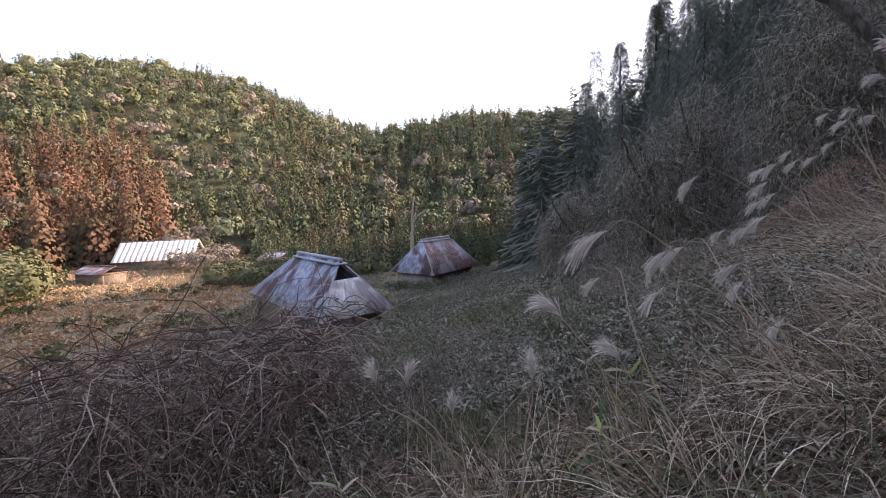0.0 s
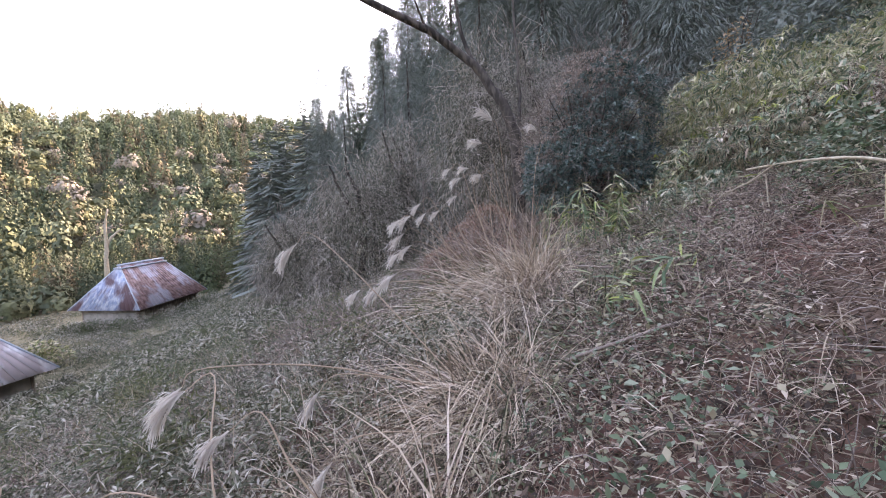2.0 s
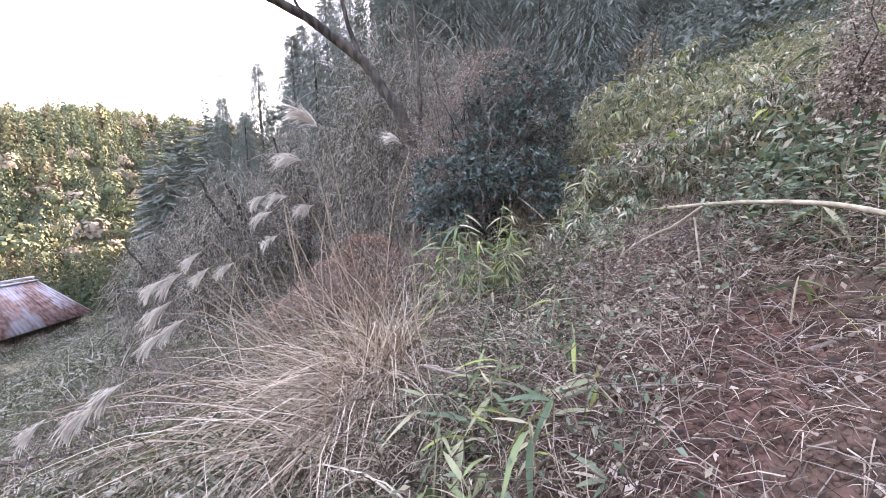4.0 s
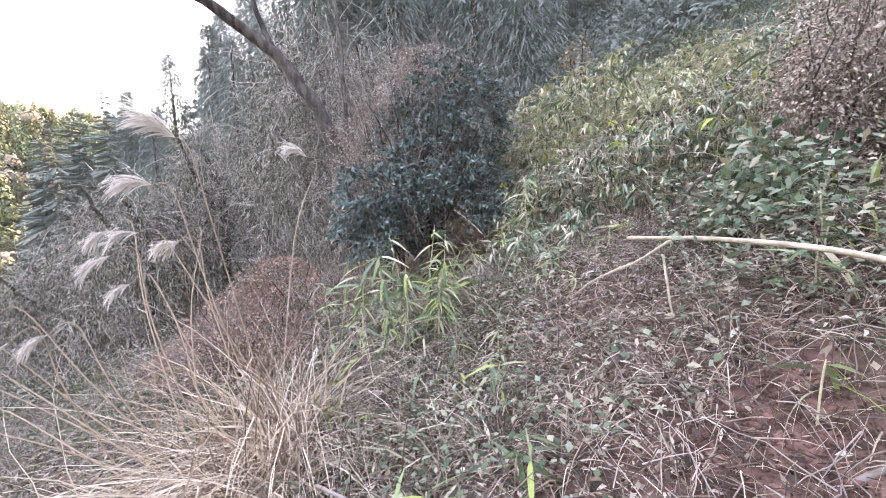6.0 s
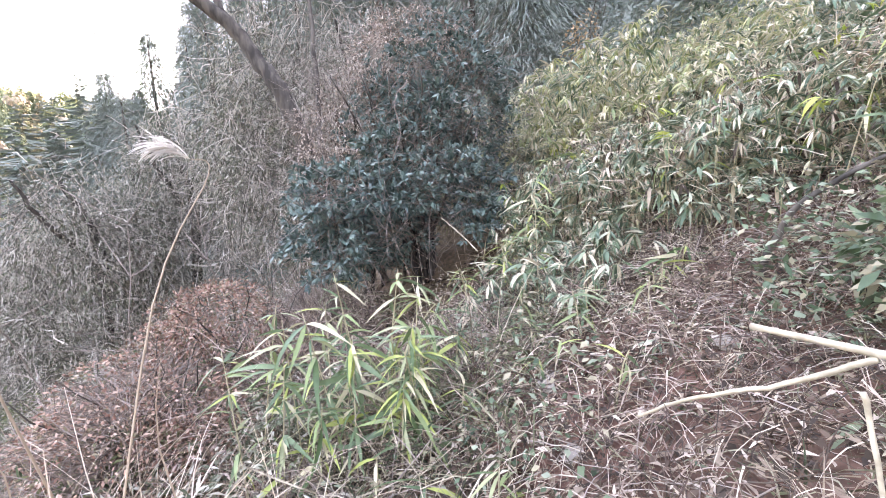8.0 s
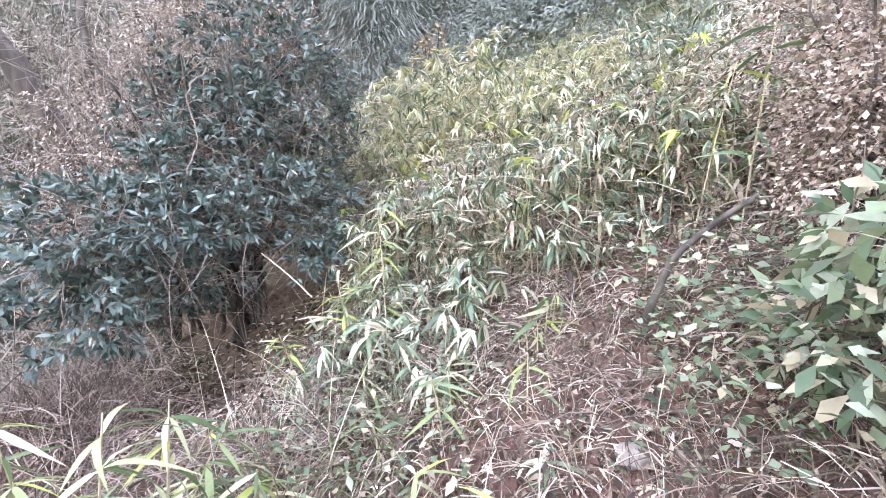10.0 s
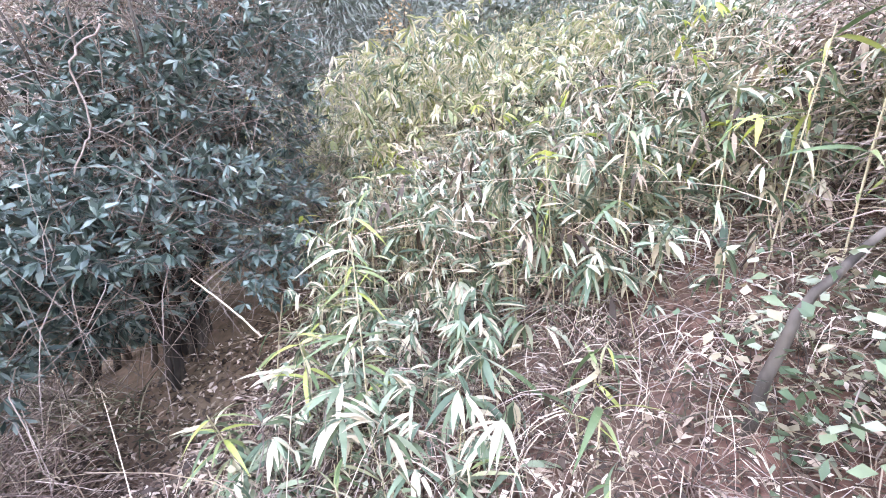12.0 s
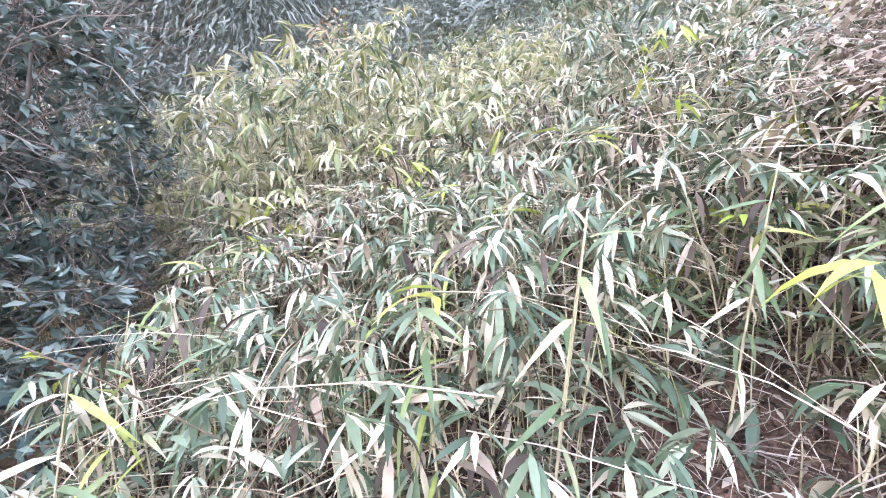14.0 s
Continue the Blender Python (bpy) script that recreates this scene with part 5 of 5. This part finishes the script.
for i in range(16):
    sasa_plant(on(RNG.uniform(4.2, 5.4), RNG.uniform(2.2, 3.0)), RNG.uniform(0.12, 0.3), 9, "small green bamboo grass in the leaf litter", RNG.uniform(0, 360))
for i in range(34):
    sasa_plant(on(RNG.uniform(5.4, 8.4), RNG.uniform(2.9, 4.3)), RNG.uniform(0.1, 0.32), 7, "small bamboo grass in the leaf litter", RNG.uniform(0, 360))
cover(46000, 1.5, 10, -0.5, 6, lambda x, y: (path_gap(x, y) > -2.2) & (path_gap(x, y) < 2.2) & ~bare(x, y), 0.05, 0.018, 1.2, LITTER, "crumpled_litter", "small crumpled dead leaves in the matted grass", "leaf litter", 0.35, "leaf", 2, 0.3, 0.1)
nearpath = lambda x, y: (path_gap(x, y) > -1.8) & (path_gap(x, y) < 1.4) & ~bare(x, y)
cover(30000, 1.5, 9.2, -0.5, 5.5, nearpath, 0.16, 0.006, 1.4, STALK, "matted_grass", "matted dead grass covering the path", "dry grass", 0.4, seg=3, lift=0.1)
cover(14000, 2.5, 9.2, -0.5, 5.5, lambda x, y: nearpath(x, y) & patchy(x, y, 1.7, -0.1), 0.04, 0.024, 0.7, IVY, "small_creeper", "small green creeper leaves through the dead grass", "vine", 0.5, "leaf", 2, 0.5, 0.2)
cover(9000, 2.5, 9.2, -0.5, 5.5, nearpath, 0.2, 0.009, 1.2, GRASS, "path_grass", "short green and straw grass beside the path", "grass", 0.8, seg=3)
twig_heap(150, 3.5, 9.0, 0.4, 5.0, nearpath, 0.15, 0.35, 60, 0.22, 0.0028, BRAMBLE, "dry_weed_tangle", "low tangles of dry brown weeds over the path")
for i in range(12):
    sasa_plant(on(RNG.uniform(5.6, 7.2), RNG.uniform(1.2, 1.8)), RNG.uniform(0.2, 0.5), 9, "small green bamboo grass on the bank", RNG.uniform(0, 360))
cover(3800, -5, 8.5, 1.0, 11, lambda x, y: (path_gap(x, y) < -0.8), 0.85, 0.006, 0.7, STRAW, "standing_straw", "thin pale stalks standing in the field grass", "dry grass", 1.6, seg=5)
low_scrub(130, -7, 8, 4, 17, slope, 0.35, 0.85, 380, 0.09, OAK, "dark_slope_scrub", "dark green bushes on the downhill slope")
low_scrub(130, -7, 8, 4, 17, slope, 0.25, 0.65, 300, 0.07, BRAMBLE, "brown_slope_scrub", "withered dark brown bushes on the downhill slope")
for px, py, hh in ((13.0, 21.0, 11.0), (15.5, 18.5, 13.0), (11.0, 25.5, 10.0), (17.5, 15.5, 13.0), (14.0, 16.0, 11.0), (20.5, 13.0, 14.0), (18.5, 22.0, 15.0), (14.5, 27.0, 13.0)):
    tree_thing(px, py, hh, hh * 0.22, HILLWOOD, "dark conifer at the edge of the hill wood", 1300, 0.04)
for px, py, hh in ((1.0, 2.3, 0.55), (1.25, 2.5, 0.6), (-0.55, 2.1, 0.4), (-0.35, 2.0, 0.35), (0.8, 2.1, 0.4)):
    sasa_plant(on(px, py), hh, 10, "green broad leaved grass among dry stalks", RNG.uniform(0, 360))


# ---------------------------------------------------------------- bare saplings
def bare_sapling(x, y, height, mat, label, n=9):
    t = thing("bare_sapling", on(x, y), label, "sapling", "leafless saplings")
    line = bent([(0, 0, -0.05), (RNG.normal(0, 0.05) * height, RNG.normal(0, 0.05) * height, height * 0.5), (RNG.normal(0, 0.1) * height, RNG.normal(0, 0.1) * height, height)], 6, 0.01)
    part("trunk", tube(line, np.linspace(0.006, 0.002, len(line)) * height ** 0.8, 6), mat, t)
    for i in range(n):
        p = line[3 + int(RNG.uniform(0, len(line) - 4))]
        a = RNG.uniform(0, 2 * np.pi)
        ln = height * RNG.uniform(0.15, 0.4)
        e = p + np.array([math.cos(a) * ln, math.sin(a) * ln, ln * RNG.uniform(0.1, 0.9)])
        part("branch", tube(bent([p, (p + e) / 2 + RNG.normal(0, 0.04, 3) * height * 0.3, e], 4), np.linspace(0.0035, 0.0015, 9) * height ** 0.7, 5), mat, t)
    return t


for px, py, hh in ((6.4, 9.0, 2.6), (5.6, 8.4, 1.8), (7.4, 8.2, 2.2), (12.5, 27.0, 6.0), (13.5, 25.0, 5.5), (11.0, 30.0, 5.0), (10.0, 22.0, 4.5), (8.5, 19.0, 3.5)):
    bare_sapling(px, py, hh, VINE if py > 15 else TWIG, "thin leafless sapling at the wood's edge")
for px, py, hh in ((5.7, 3.6, 0.7), (6.1, 3.5, 0.5)):
    bare_sapling(px, py, hh, POLE, "dry branching weed stalk beside the path", 6)

# fresh leaves and leaning culms in the thicket, a turning maple up the hill
x, y = scatter(170, 6.5, 12, 0.5, 6.5, thick)
stuff("fresh_bamboo_leaves", [fans(on_land(x, y) + np.stack([0 * x, 0 * x, RNG.uniform(0.4, 1.0, len(x))], -1), 4, 0.2)], SASA_BRIGHT, "bright yellow green fresh bamboo leaves", "bamboo grass")
twig_cover(6000, 6.5, 12.5, -1, 6.5, thick, 0.8, 0.0028, STRAW, "leaning_culms", "dry straw culms leaning through the bamboo grass", 0.8, 0.25, 0.5, 3, 0.06)
x, y = scatter(2600, 6.8, 11.5, 0.0, 5.8, thick)
stuff("dead_bamboo_leaves", [fans(on_land(x, y) + np.stack([0 * x, 0 * x, RNG.uniform(0.1, 0.9, len(x))], -1), 3, 0.17, 1.6, -0.3)], STALK, "withered straw coloured bamboo leaves hanging in the thicket", "bamboo grass")
shrub("maple_tree", on(19.0, 7.6), 1.2, 1.0, 2.6, 700, 0.11, 0.09, AUTUMN, "small maple with a few orange leaves", 5, category="tree")
for px, py, hh in ((8.75, 2.2, 1.05), (8.6, 2.0, 1.2), (9.0, 2.35, 0.85), (9.3, 2.2, 0.6), (9.15, 2.0, 0.5), (9.4, 2.5, 0.7), (8.95, 1.9, 0.7), (9.5, 2.1, 0.6)):
    sasa_plant(on(px, py), hh, 20, "tall bamboo grass with broad drooping leaves on the bank", RNG.uniform(0, 360))
stick("exposed_root", [(7.95, 2.6, 2.05), (7.97, 2.5, 2.4), (8.02, 2.38, 2.62), (8.2, 2.05, 2.85)], 0.022, 0.012, BARK, "bent dark root standing out of the bare bank", 0.004, "root")
# extra litter covers the lit soil here, so the hollow reads as deep shade
cover(9000, 7.4, 9.6, 4.5, 6.8, lambda x, y: np.hypot(x - 8.5, y - 5.6) < 1.1, 0.07, 0.03, 0.8, LITTER, "hollow_litter", "leaf litter added to deepen the shade of the hollow", "leaf litter", 0.3, "leaf", 2, 0.5, 0.08)
shrub("yellow_green_shrub", on(-6.0, 38.5), 1.7, 1.5, 2.0, 1800, 0.28, 0.13, SASA_YELLOW, "yellow green shrub standing between the two farmhouses", 6)
shrub("orange_shrub", on(-12.5, 41.0), 2.0, 1.7, 2.4, 1800, 0.28, 0.13, AUTUMN, "orange brown shrub behind the farmhouse", 6)
shrub("pale_bare_shrub", on(-19.0, 42.0), 1.8, 1.6, 2.6, 1600, 0.25, 0.09, BARE, "pale leafless shrub beside the farmhouse", 8)

# thin growth leaning over the upper patch of bare soil
x, y = scatter(230, 8.1, 9.6, 1.8, 3.3, lambda x, y: (x > 8.25) & bare(x, y))
sasa_cover("low_bamboo_grass", x, y, 0.08, 0.5, SASA, "thin low bamboo grass over bare red soil", 5, 0.18)

# bamboo grass that spills down from the thicket to the path
x, y = scatter(340, 7.7, 9.0, 3.3, 4.6, lambda x, y: (path_gap(x, y) < -0.25) & ~bare(x, y))
sasa_cover("spilling_bamboo_grass", x, y, 0.04, 0.42, SASA, "low bamboo grass spilling down to the path", 6, 0.17)
